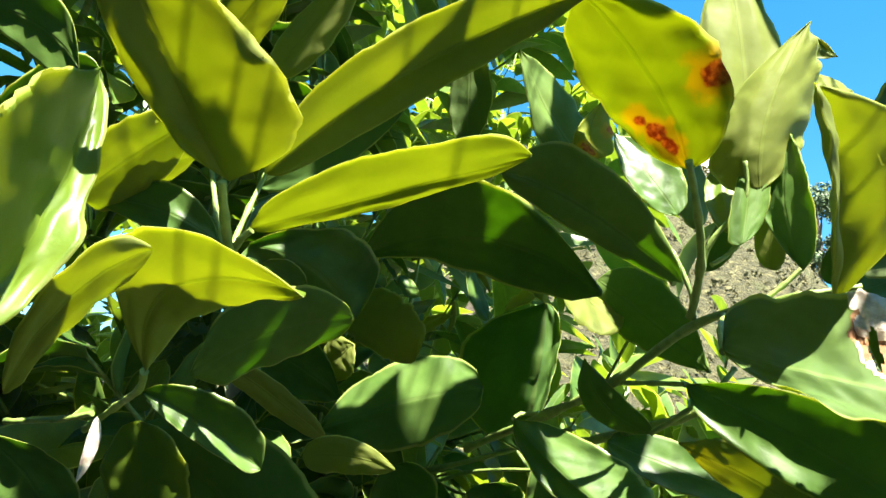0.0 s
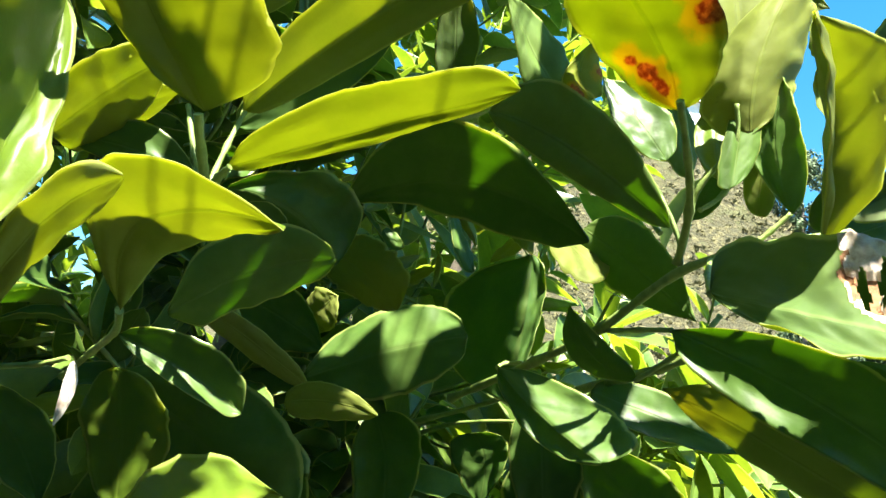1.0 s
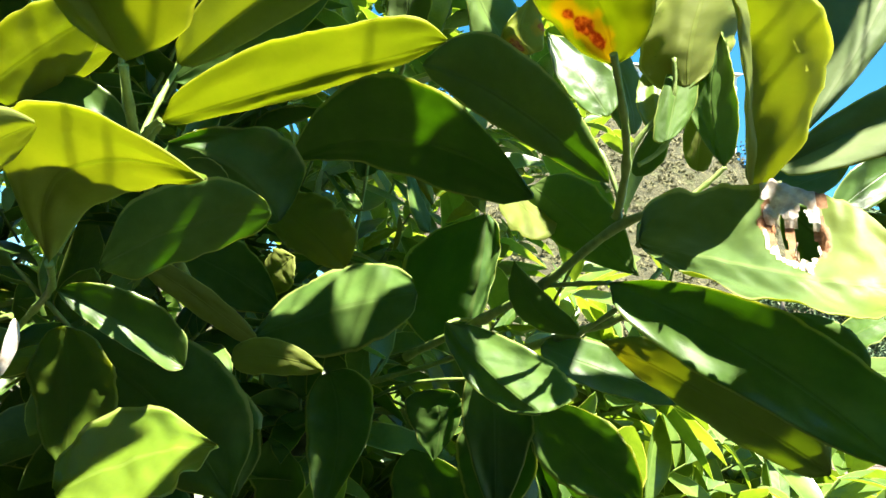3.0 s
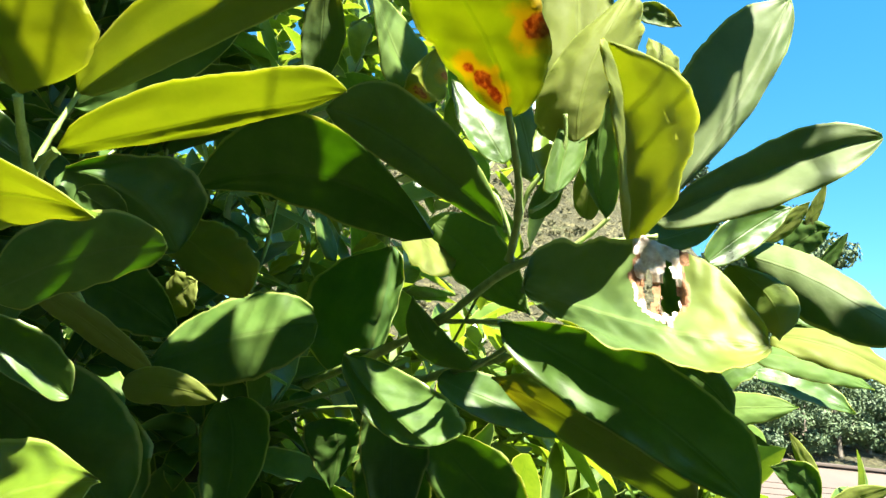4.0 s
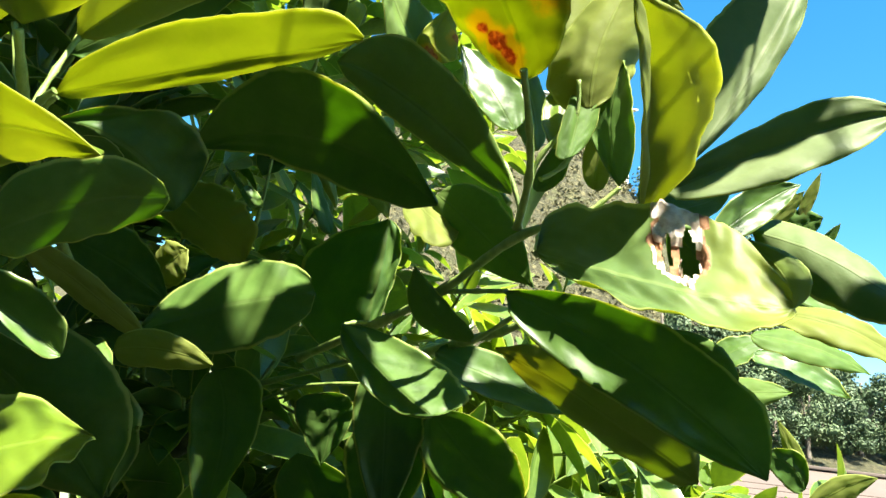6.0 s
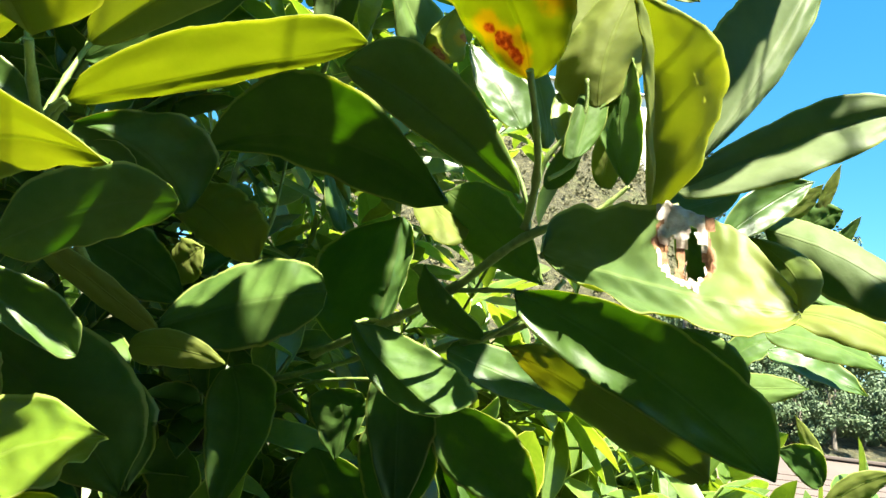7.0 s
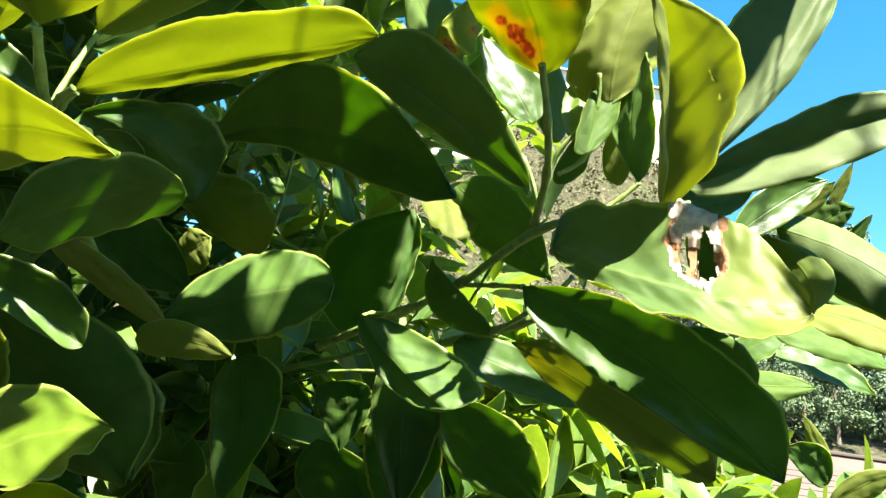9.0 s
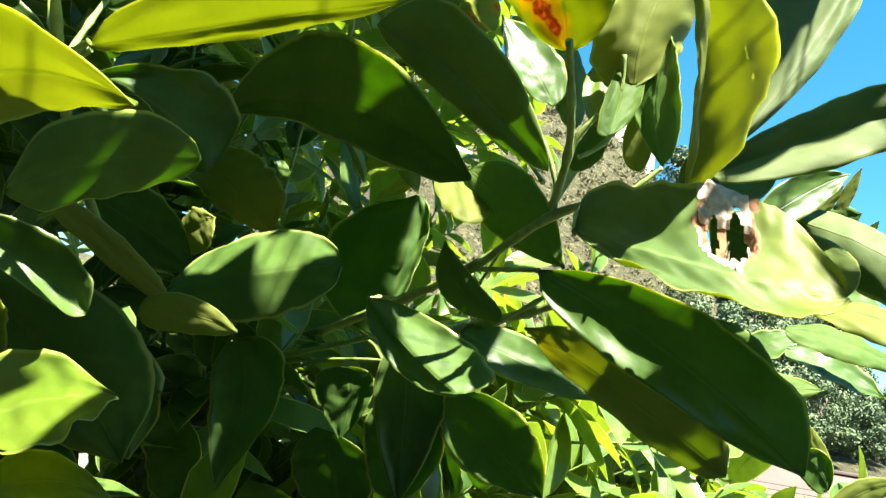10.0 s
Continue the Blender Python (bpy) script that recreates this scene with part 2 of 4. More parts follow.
# ---- the land ----
def land_height(x, y):
    """A level garden that rises to a dry hill behind the tree and falls away to the side of the road."""
    hill = 24 * math.exp(-(((x - 9.5) / 15) ** 4 + ((y - 50) / 18) ** 2))
    hill += 10 * math.exp(-(((x + 30) / 30) ** 2 + ((y - 70) / 25) ** 2))
    far = min(1.0, max(0.0, (math.hypot(x, y) - 8) / 20))
    return hill * far + far * 0.35 * noise.noise((x * 0.09, y * 0.09, 0.3)) + 0.04 * noise.noise((x * 0.9, y * 0.9, 0.7))


def build_land():
    verts, faces, turns = [], [], 144
    reach = [0.4 * 1.085 ** k for k in range(96)]
    for r in reach:
        for k in range(turns):
            a = 2 * math.pi * k / turns
            x, y = r * math.sin(a), r * math.cos(a)
            verts.append((x, y, land_height(x, y)))
    for i in range(len(reach) - 1):
        for k in range(turns):
            j = (k + 1) % turns
            faces.append((i * turns + k, i * turns + j, (i + 1) * turns + j, (i + 1) * turns + k))
    verts.append((0, 0, 0))
    faces += [(len(verts) - 1, (k + 1) % turns, k) for k in range(turns)]
    ground = part("ground", mesh_of("ground", verts, faces), dry_grass)
    tagged(ground, "dry grass and bare soil rising to a hill", "ground", kind="structure")


def build_scrub():
    """Low dry bushes all over the hillside: tufts of small blades."""
    rng = np.random.default_rng(4)
    verts, faces = [], []
    for _ in range(3000):
        x, y = rng.uniform(-8, 22), rng.uniform(20, 50)
        if x > 0.50 * y:
            continue
        size = rng.uniform(0.10, 0.42)
        d = rng.normal(size=(18, 3))
        d[:, 2] = abs(d[:, 2])
        d *= (size * rng.uniform(0.5, 1.0, 18) / np.linalg.norm(d, axis=1))[:, None]
        side = np.cross(d, rng.normal(size=(18, 3)))
        side *= (0.17 * size / np.linalg.norm(side, axis=1))[:, None]
        c = np.array((x, y, land_height(x, y))) + d * 0.6
        quads = np.stack((c - side, c + side, c + d * 0.55 + side * 0.4, c + d * 0.5 - side * 0.5), axis=1)
        i = len(verts)
        verts += quads.reshape(-1, 3).tolist()
        faces += [(k, k + 1, k + 2, k + 3) for k in range(i, i + 72, 4)]
    tagged(part("scrub", mesh_of("scrub", verts, faces, smooth=False), scrub_leaf), "dry yellowish scrub and weeds on the hillside", "scrub", kind="stuff")


def build_outbuilding():
    """A long low building beyond the tree: a tan roof that slopes towards it, laid in courses under a plain ridge board, over tan walls."""
    x0, x1, y, top, pitch = 3.0, 19.0, 10.6, 1.60, radians(17)
    at = (0.5 * (x0 + x1), y, 0.0)
    shed = thing("outbuilding", at, "long low building with a tan roof laid in courses", "building")
    length, run = x1 - x0, 2.6
    eave = top - run * math.tan(pitch)
    part("wall", box(bmesh.new(), (length - 0.5, 2 * run - 0.6, eave + 0.05), (0, 0, (eave + 0.05) / 2 - 0.02)), board_paint, shed, at)
    down = Vector((0, -math.cos(pitch), -math.sin(pitch)))
    out = Vector((0, -math.sin(pitch), math.cos(pitch)))
    for way in (1, -1):
        deck = bmesh.new()
        box(deck, (length, run / math.cos(pitch), 0.05))
        m = Matrix.Translation((0, way * -run / 2, (top + eave) / 2 - 0.04)) @ Matrix.Rotation(way * pitch, 4, "X")
        bmesh.ops.transform(deck, matrix=m, verts=deck.verts)
        part("roof_deck", deck, board_paint, shed, at)
    part("ridge_board", box(bmesh.new(), (length + 0.1, 0.30, 0.05), (0, 0, top), 0.012), board_paint, shed, at)
    course = bmesh.new()
    box(course, (length, 0.30, 0.022), (0, 0, 0), 0.004)
    bmesh.ops.transform(course, matrix=Matrix.Rotation(pitch - radians(3), 4, "X"), verts=course.verts)
    mesh = bpy.data.meshes.new("roof_course")
    course.to_mesh(mesh)
    course.free()
    for k in range(8):
        c = Vector((0, 0, top - 0.012)) + down * (0.92 + 0.225 * k) + out * 0.012
        part("roof_course", mesh, board_paint, shed, Vector(at) + c)


def far_tree(seed, height, spread):
    """A broad-leaved tree: trunk, limbs, and a crown of leaf sprays gathered in uneven lumps."""
    rng = np.random.default_rng(seed)
    tree = thing("tree", (0, 0, 0), "dense dark green broad-leaved tree", "tree", "trees beyond the building")
    part("trunk", tube([(0, 0, 0), (0.1, 0, height * 0.25), (0.0, 0.1, height * 0.55), (0, 0, height * 0.8)], (height * 0.035, height * 0.01)), bark, tree)
    lumps = []
    for k in range(26):
        a, up = rng.uniform(0, 2 * np.pi), rng.uniform(0.12, 0.93)
        out = spread * np.sqrt(max(0.02, 1 - ((up - 0.42) / 0.6) ** 2)) * rng.uniform(0.45, 0.85)
        lumps.append((np.array((out * np.cos(a), out * np.sin(a), up * height)), spread * rng.uniform(0.22, 0.42)))
    for k in range(0, 8):
        c = lumps[k][0]
        part("limb", tube([(0, 0, height * 0.3), tuple(c * 0.55 + np.array((0, 0, height * 0.12))), tuple(c)], (height * 0.014, height * 0.004), 6), bark, tree, (0, 0, height * 0.3))
    verts, faces = [], []
    for c, r in lumps:
        for _ in range(330):
            d = rng.normal(size=3)
            d /= np.linalg.norm(d)
            p = c + d * r * rng.uniform(0.55, 1.08) * np.array((1, 1, 0.8))
            u = rng.normal(size=3)
            u -= d * (u @ d) * 0.6
            u *= 0.13 / np.linalg.norm(u)
            v = np.cross(u, d + rng.normal(size=3) * 0.5)
            v *= 0.075 / max(1e-6, np.linalg.norm(v))
            i = len(verts)
            verts += [tuple(p - u), tuple(p + v), tuple(p + u), tuple(p - v)]
            faces.append((i, i + 1, i + 2, i + 3))
    part("crown", mesh_of("crown", verts, faces, smooth=False), tree_leaf, tree)
    return tree


def build_far_trees():
    kinds = [far_tree(11, 6.2, 2.9), far_tree(23, 5.4, 2.6), far_tree(37, 7.0, 2.8)]
    rng = random.Random(5)
    spots = [(20.5, 29.5), (21.0, 33), (22.5, 36), (26.0, 35), (29.5, 37), (33, 35), (37, 36), (41, 34), (20.5, 41), (24.5, 43), (31, 44), (36, 43), (45, 38), (48, 41), (13.6, 24.5), (15.8, 25.5), (17.8, 27.5), (12.0, 24.0), (11.8, 20.5), (13.2, 21.0), (14.6, 21.3), (16.0, 21.5), (17.4, 22.0), (18.8, 22.6), (20.5, 23.3), (22.2, 24.1)]
    for i, (x, y) in enumerate(spots):
        z = land_height(x, y) - 0.05
        m = Matrix.Translation((x, y, z)) @ Matrix.Rotation(rng.uniform(0, 6.28), 4, "Z") @ Matrix.Scale(rng.uniform(0.85, 1.06) * (0.46 if i > 17 else 0.62 if y < 28 else 1), 4)
        if i < 3:
            kinds[i].matrix_basis = m
        else:
            made = copy_thing(kinds[i % 3], Matrix.Identity(4))
            made.matrix_basis = m


def build_bed():
    """Unseen dark soil with leaf litter, added under the tree to cut bounced light, a little proud of the grass."""
    verts, faces, n = [(-0.3, 1.2, 0.06)], [], 40
    for ring, lift in ((0.5, 0.06), (0.85, 0.05), (1.0, -0.03)):
        for k in range(n):
            a = 2 * math.pi * k / n
            r = ring * (3.0 + 0.3 * noise.noise((math.cos(a), math.sin(a), 0.4)))
            verts.append((-0.3 + r * math.sin(a), 1.2 + r * math.cos(a), lift + 0.02 * noise.noise((r * 2, a * 3, 0))))
    faces += [(0, 1 + (k + 1) % n, 1 + k) for k in range(n)]
    for i in range(2):
        faces += [(1 + i * n + k, 1 + i * n + (k + 1) % n, 1 + (i + 1) * n + (k + 1) % n, 1 + (i + 1) * n + k) for k in range(n)]
    tagged(part("planting_bed", mesh_of("planting_bed", verts, faces), dark_soil), "unseen dark soil and leaf litter added under the tree to cut bounced light", "soil", kind="structure")


def build_back_wall():
    """A plain unseen wall, added to close the garden behind the viewer and cut the fill light."""
    wall = part("wall_south", box(bmesh.new(), (9.0, 0.22, 3.0), (0, 0, 1.50), 0.01), wall_paint, None, (-2.6, -1.1, -0.05))
    tagged(wall, "plain brown wall added unseen behind the viewer to cut fill light", "wall", kind="structure")


def build_house():
    """A white house on the crest of the hill, of which a piece of wall shows between the leaves."""
    x0, x1, y, top = 13.0, 23.0, 56.0, 28.6
    foot = min(land_height(x0, y - 3), land_height(x1, y - 3), land_height(x1, y + 3)) - 0.3
    at = (0.5 * (x0 + x1), y, foot)
    house = thing("house", at, "white rendered house on the crest of the hill", "house")
    part("wall", box(bmesh.new(), (x1 - x0, 6.0, top - foot), (0, 0, (top - foot) / 2), 0.02), white_render, house, at)
    roof = bmesh.new()
    ends = []
    for x in (-0.5 * (x1 - x0) - 0.3, 0.5 * (x1 - x0) + 0.3):
        ends.append([roof.verts.new((x, yy, top - foot + z)) for yy, z in ((-3.4, -0.05), (0, 0.75), (3.4, -0.05), (3.4, 0.06), (0, 0.90), (-3.4, 0.06))])
    for k in range(6):
        roof.faces.new((ends[0][k], ends[0][(k + 1) % 6], ends[1][(k + 1) % 6], ends[1][k]))
    roof.faces.new(ends[0][::-1])
    roof.faces.new(ends[1])
    part("roof", roof, white_render, house, at)


build_land()
build_house()
build_bed()
build_back_wall()
build_outbuilding()
build_far_trees()
build_scrub()


# ---- the citrus tree ----
ROOT = (-0.55, 1.75, 0.0)
citrus = thing("citrus_tree", ROOT, "leafy citrus tree with glossy green leaves and some blighted ones", "tree")
SHOOT = citrus


def twig(points, r0, r1, name="twig", material=None, parent=None, label=""):
    """A stem through places of the world; the leaves built after it hang on it."""
    global SHOOT
    ob = part(name, tube(points, (r0, r1)), material or green_bark, parent or citrus, points[0], label)
    SHOOT = ob
    return ob


def hang_on(stem):
    global SHOOT
    SHOOT = stem


def leaf(base, mid, tip, a, b, kind, p=0.55, q=0.88, curl=0.1, wave=0.07, hole=False, ragged=0.0, res=(34, 8), label=""):
    """A citrus leaf with two faces and a thin edge. base, mid, tip: its midrib; a, b: the margins beside mid.
    p, q: how blunt base and tip are (a pair: each half its own); curl: how far the margins bend up; wave: how wavy they are;
    ragged: how deep insects have bitten the margin; hole: a torn window of dry tissue in the half towards a."""
    base, mid, tip, a, b = (Vector(v) for v in (base, mid, tip, a, b))
    rows, half = (150, 40) if hole else res
    if ragged:
        rows, half = 70, 10
    ctrl = 2 * mid - (base + tip) / 2
    blunt = list(zip(p if isinstance(p, tuple) else (p, p), q if isinstance(q, tuple) else (q, q)))
    tops = [(pp / (pp + qq)) ** pp * (qq / (pp + qq)) ** qq for pp, qq in blunt]
    seed = Vector((base.x * 37, base.y * 41, base.z * 43))
    normal = (mid - a).cross(tip - base).normalized() + (b - mid).cross(tip - base).normalized()
    normal.normalize()
    size = (a - mid).length + (b - mid).length
    grid, uvs, gone, pale, brown = [], [], set(), set(), set()
    for i in range(rows + 1):
        u = i / rows
        s = u * 0.992 + 0.004
        rib = base * (1 - u) ** 2 + ctrl * 2 * u * (1 - u) + tip * u * u
        widths = []
        for (pp, qq), top in zip(blunt, tops):
            w = max(0.012, s ** pp * (1 - s) ** qq / top) if i else 0.03
            w *= 1 - 0.45 * max(0.0, (u - 0.8) / 0.2) ** 2
            widths.append(w * (1 + 0.05 * noise.noise(seed + Vector((u * 5, 0, 0)))))
        for j in range(-half, half + 1):
            v = j / half
            w = widths[0] if v < 0 else widths[1]
            side = (a if v < 0 else b) - mid
            edge = (0.06 * noise.noise(seed + Vector((u * 9, v, 5))) + 0.03 * noise.noise(seed + Vector((u * 30, v, 8)))) * abs(v)
            if ragged:
                edge -= ragged * abs(v) * (max(0.0, noise.noise(seed + Vector((u * 14, v, 3)))) + 0.6 * max(0.0, noise.noise(seed + Vector((u * 40, v, 6)))))
            pos = rib + side * abs(v) * w * (1 + edge)
            lift = curl * v * v * w - 0.06 * math.sin(math.pi * min(1, abs(v))) * w
            lift += wave * v * v * noise.noise(seed + Vector((u * 7, 2 * v, 9))) * 2
            lift += 0.05 * noise.noise(seed + Vector((u * 6, v * 2.5, 2))) + 0.018 * noise.noise(seed + Vector((u * 15, v * 5, 4)))
            lift += 0.007 * abs(v) * (1 - abs(v) * 0.5) * math.sin(2 * math.pi * (8.5 * u - 1.9 * abs(v)) + seed.x)
            grid.append(pos + normal * lift * size * 0.5 - base)
            uvs.append((0.5 + 0.5 * v, u))
            if hole:
                here = len(grid) - 1
                fine = noise.noise(Vector((u * 60, v * 14, 1)))
                ring = math.hypot((v + 0.60) / 0.42, (u - 0.575) / 0.098) + 0.30 * noise.noise(Vector((u * 26, v * 6, 1))) + 0.16 * fine
                lump = normal * (0.0005 + 0.0014 * noise.noise(Vector((u * 34, v * 9, 3))))
                if v < -0.86 and 0.46 < u < 0.70:
                    (brown if u > 0.655 else pale).add(here)
                    grid[-1] += lump
                elif ring < 1:
                    left = math.hypot((v + 0.50) / 0.18, (u - 0.522) / 0.017) + 0.5 * fine
                    right = math.hypot((v + 0.48) / 0.28, (u - 0.612) / 0.034) + 0.5 * fine
                    if min(left, right) < 1:
                        gone.add(here)
                    elif v < -0.66 or right < 1.25 and v > -0.45:
                        pale.add(here)
                        grid[-1] += lump
                    else:
                        brown.add(here)
                        grid[-1] -= normal * 0.002
                elif ring < 1.16 + 0.22 * fine:
                    (pale if v > -0.50 and u < 0.64 else brown).add(here)
                    grid[-1] += lump
    n, across = len(grid), 2 * half + 1
    thick = normal * 0.00016
    verts = [g + thick for g in grid] + [g - thick for g in grid]
    quads = []
    for i in range(rows):
        for j in range(2 * half):
            k = i * across + j
            quad = (k, k + 1, k + across + 1, k + across)
            if not any(c in gone for c in quad):
                quads.append(quad)
    upper = len(quads)
    faces = quads + [tuple(n + c for c in quad[::-1]) for quad in quads]
    loop = [i * across for i in range(rows, -1, -1)] + list(range(1, across)) + [i * across + across - 1 for i in range(1, rows + 1)] + list(range(rows * across + across - 2, rows * across, -1))
    faces += [(c, n + c, n + d, d) for c, d in zip(loop, loop[1:] + loop[:1])]
    me = mesh_of("leaf", [tuple(v) for v in verts], faces, uvs + uvs)
    slots = [0] * upper + [1] * (len(faces) - upper)
    for i, quad in enumerate(quads):
        if any(c in pale for c in quad):
            slots[i] = slots[upper + i] = 2
        elif any(c in brown for c in quad):
            slots[i] = slots[upper + i] = 3
    me.polygons.foreach_set("material_index", slots)
    return part("leaf", me, LEAF[kind] + (dry_tissue, brown_tissue), SHOOT, tuple(base), label)


LEAF["dry"] = (dry_tissue, dry_tissue)

twig([(0.1811, 0.4090, 1.6938), (0.1734, 0.4178, 1.6968), (0.1652, 0.4281, 1.6947)], .0012, .0015)
twig([(0.1981, 0.4155, 1.7022), (0.1801, 0.4214, 1.6987), (0.1608, 0.4311, 1.6939)], .0012, .0016)
twig([(0.1782, 0.4239, 1.7104), (0.1711, 0.4271, 1.7027), (0.1631, 0.4303, 1.6955)], .0010, .0012)
twig([(0.1522, 0.4166, 1.7545), (0.1532, 0.4207, 1.7379), (0.1411, 0.4274, 1.7200), (0.1382, 0.4327, 1.7058)], .0010, .0013)
twig([(0.1331, 0.3928, 1.6655), (0.1393, 0.4127, 1.6777), (0.1486, 0.4344, 1.6888)], .0012, .0014)
twig([(0.1357, 0.4443, 1.6592), (0.1271, 0.4661, 1.6613), (0.1150, 0.4887, 1.6626)], .0011, .0013)
twig([(-0.0531, 0.4031, 1.6981), (-0.0587, 0.4083, 1.6937), (-0.0637, 0.4176, 1.6854)], .0012, .0014)
twig([(-0.0739, 0.3808, 1.6366), (-0.0906, 0.4180, 1.6322), (-0.1177, 0.4605, 1.6261), (-0.1562, 0.5146, 1.6147)], .0014, .0016)
twig([(0.1645, 0.4992, 1.6562), (0.1525, 0.5158, 1.6497), (0.1403, 0.5370, 1.6455), (0.1191, 0.6000, 1.6371)], .0022, .0030)
twig([(-0.1292, 0.4636, 1.6223), (-0.1464, 0.4695, 1.6182), (-0.1783, 0.4803, 1.6147)], .0012, .0014)
twig([(0.1331, 0.4917, 1.6399), (0.1462, 0.4815, 1.6506), (0.1587, 0.4710, 1.6627), (0.1672, 0.4723, 1.6727)], .0012, .0013)
twig([(0.0684, 0.5276, 1.6430), (0.0742, 0.5464, 1.6473), (0.0839, 0.5446, 1.6483)], .0010, .0012)
twig([(0.1061, 0.5564, 1.6432), (0.0730, 0.6259, 1.6281), (0.0294, 0.6762, 1.6128), (-0.0574, 0.7763, 1.5848)], .0015, .0022)
twig([(0.0998, 0.6450, 1.6183), (0.0462, 0.6951, 1.6102), (-0.0136, 0.7718, 1.5783)], .0012, .0018)
twig([(0.0279, 0.5518, 1.8146), (0.0265, 0.5651, 1.8047), (0.0093, 0.6035, 1.7888)], .0012, .0014)
twig([(0.1017, 0.5240, 1.7951), (0.1130, 0.5267, 1.7778), (0.1315, 0.5390, 1.7595), (0.1505, 0.5141, 1.7231)], .0011, .0013)
twig([(-0.0453, 0.3811, 1.6920), (-0.0499, 0.3840, 1.6887), (-0.0546, 0.3884, 1.6840)], .0011, .0014)
twig([(-0.0731, 0.4022, 1.7230), (-0.0640, 0.3935, 1.7009), (-0.0569, 0.3906, 1.6867)], .0010, .0013)
twig([(-0.0507, 0.4031, 1.7230), (-0.0527, 0.3958, 1.7052), (-0.0548, 0.3897, 1.6866)], .0010, .0012)
twig([(-0.0738, 0.3848, 1.6407), (-0.0712, 0.3974, 1.6690), (-0.0559, 0.3904, 1.6840)], .0010, .0012)
twig([(0.1451, 0.4391, 1.7129), (0.1560, 0.4401, 1.7222), (0.1684, 0.4347, 1.7430)], .0010, .0012)
twig([(0.1176, 0.4550, 1.7292), (0.1293, 0.4453, 1.7193), (0.1384, 0.4432, 1.6974)], .0009, .0012)
twig([(0.1802, 0.4093, 1.6932), (0.1689, 0.4195, 1.6933), (0.1595, 0.4314, 1.6935), (0.1384, 0.4495, 1.6854), (0.1140, 0.4886, 1.6633), (0.0895, 0.5331, 1.6487), (0.0467, 0.6085, 1.6272)], .0016, .0026)
leaf((0.1325, 0.3910, 1.6656), (0.1630, 0.3481, 1.6507), (0.1982, 0.3304, 1.6455), (0.1725, 0.3717, 1.6831), (0.1616, 0.3291, 1.6337), "worn", p=(0.32, 0.5), q=(0.42, 0.5), hole=True, label="yellowing leaf with a ragged hole")
leaf((0.1782, 0.3996, 1.6914), (0.1570, 0.3572, 1.7189), (0.1351, 0.3199, 1.7351), (0.1880, 0.3592, 1.7266), (0.1366, 0.3156, 1.7132), "young_lit", p=(0.72, 0.5), q=(0.55, 0.7), wave=.02, curl=0.03)
leaf((0.2080, 0.4198, 1.7248), (0.2391, 0.4182, 1.7788), (0.2681, 0.4224, 1.8402), (0.2509, 0.4148, 1.7823), (0.2171, 0.4194, 1.8028), "pale", p=(0.9, 0.6), q=(0.55, 0.75), wave=.03)
leaf((0.1985, 0.4203, 1.7107), (0.2466, 0.4026, 1.7366), (0.2887, 0.3868, 1.7534), (0.2454, 0.3909, 1.7190), (0.2398, 0.3998, 1.7495), "pale", p=(0.5, 0.7), q=(0.6, 0.45), wave=.08)
leaf((0.2595, 0.4481, 1.7090), (0.2791, 0.4185, 1.6923), (0.3094, 0.3998, 1.6677), (0.2792, 0.4148, 1.6712), (0.2892, 0.4322, 1.7093), "pale", p=0.45, q=0.6)
leaf((0.2374, 0.4234, 1.6956), (0.2464, 0.4056, 1.6779), (0.2408, 0.3908, 1.6582), (0.2414, 0.4177, 1.6751), (0.2549, 0.3987, 1.6793), "worn")
leaf((0.2839, 0.4638, 1.6724), (0.3126, 0.4452, 1.6656), (0.3484, 0.4392, 1.6465), (0.3020, 0.4390, 1.6560), (0.3198, 0.4491, 1.6741), "young_lit", wave=.1)
leaf((0.2841, 0.4801, 1.6898), (0.3099, 0.4776, 1.6835), (0.3360, 0.4754, 1.6756), (0.3194, 0.4834, 1.6951), (0.3067, 0.4806, 1.6740), "mature")
leaf((0.1356, 0.4440, 1.6592), (0.1908, 0.4192, 1.6294), (0.2329, 0.3939, 1.5917), (0.2186, 0.4022, 1.6357), (0.1868, 0.4205, 1.6114), "mature", p=0.5, q=0.8, wave=.05)
leaf((0.2257, 0.4670, 1.6565), (0.2490, 0.4662, 1.6449), (0.2660, 0.4678, 1.6284), (0.2368, 0.4693, 1.6408), (0.2585, 0.4637, 1.6488), "mature")
leaf((0.1244, 0.4048, 1.7429), (0.1055, 0.3931, 1.7768), (0.0746, 0.3846, 1.8084), (0.1276, 0.3727, 1.7728), (0.0851, 0.4169, 1.7767), "spotted", p=0.6, q=0.38, label="yellow leaf with rusty brown blight spots")
leaf((0.1719, 0.4522, 1.7616), (0.1669, 0.4535, 1.8272), (0.1643, 0.4632, 1.9002), (0.1894, 0.4521, 1.8350), (0.1434, 0.4517, 1.8304), "young_lit")
leaf((0.1600, 0.4208, 1.7429), (0.1628, 0.4149, 1.7807), (0.1860, 0.4217, 1.8314), (0.1938, 0.4258, 1.8010), (0.1439, 0.4204, 1.7775), "young_lit", curl=.3, wave=.12)
leaf((0.2337, 0.4862, 1.7781), (0.2375, 0.4931, 1.8081), (0.2408, 0.4986, 1.8430), (0.2501, 0.4947, 1.8221), (0.2237, 0.4867, 1.8105), "young_lit")
leaf((0.1713, 0.4086, 1.7047), (0.1694, 0.4185, 1.7377), (0.1768, 0.4253, 1.7739), (0.1648, 0.4349, 1.7539), (0.1762, 0.4059, 1.7413), "mature", p=0.55, q=0.88)
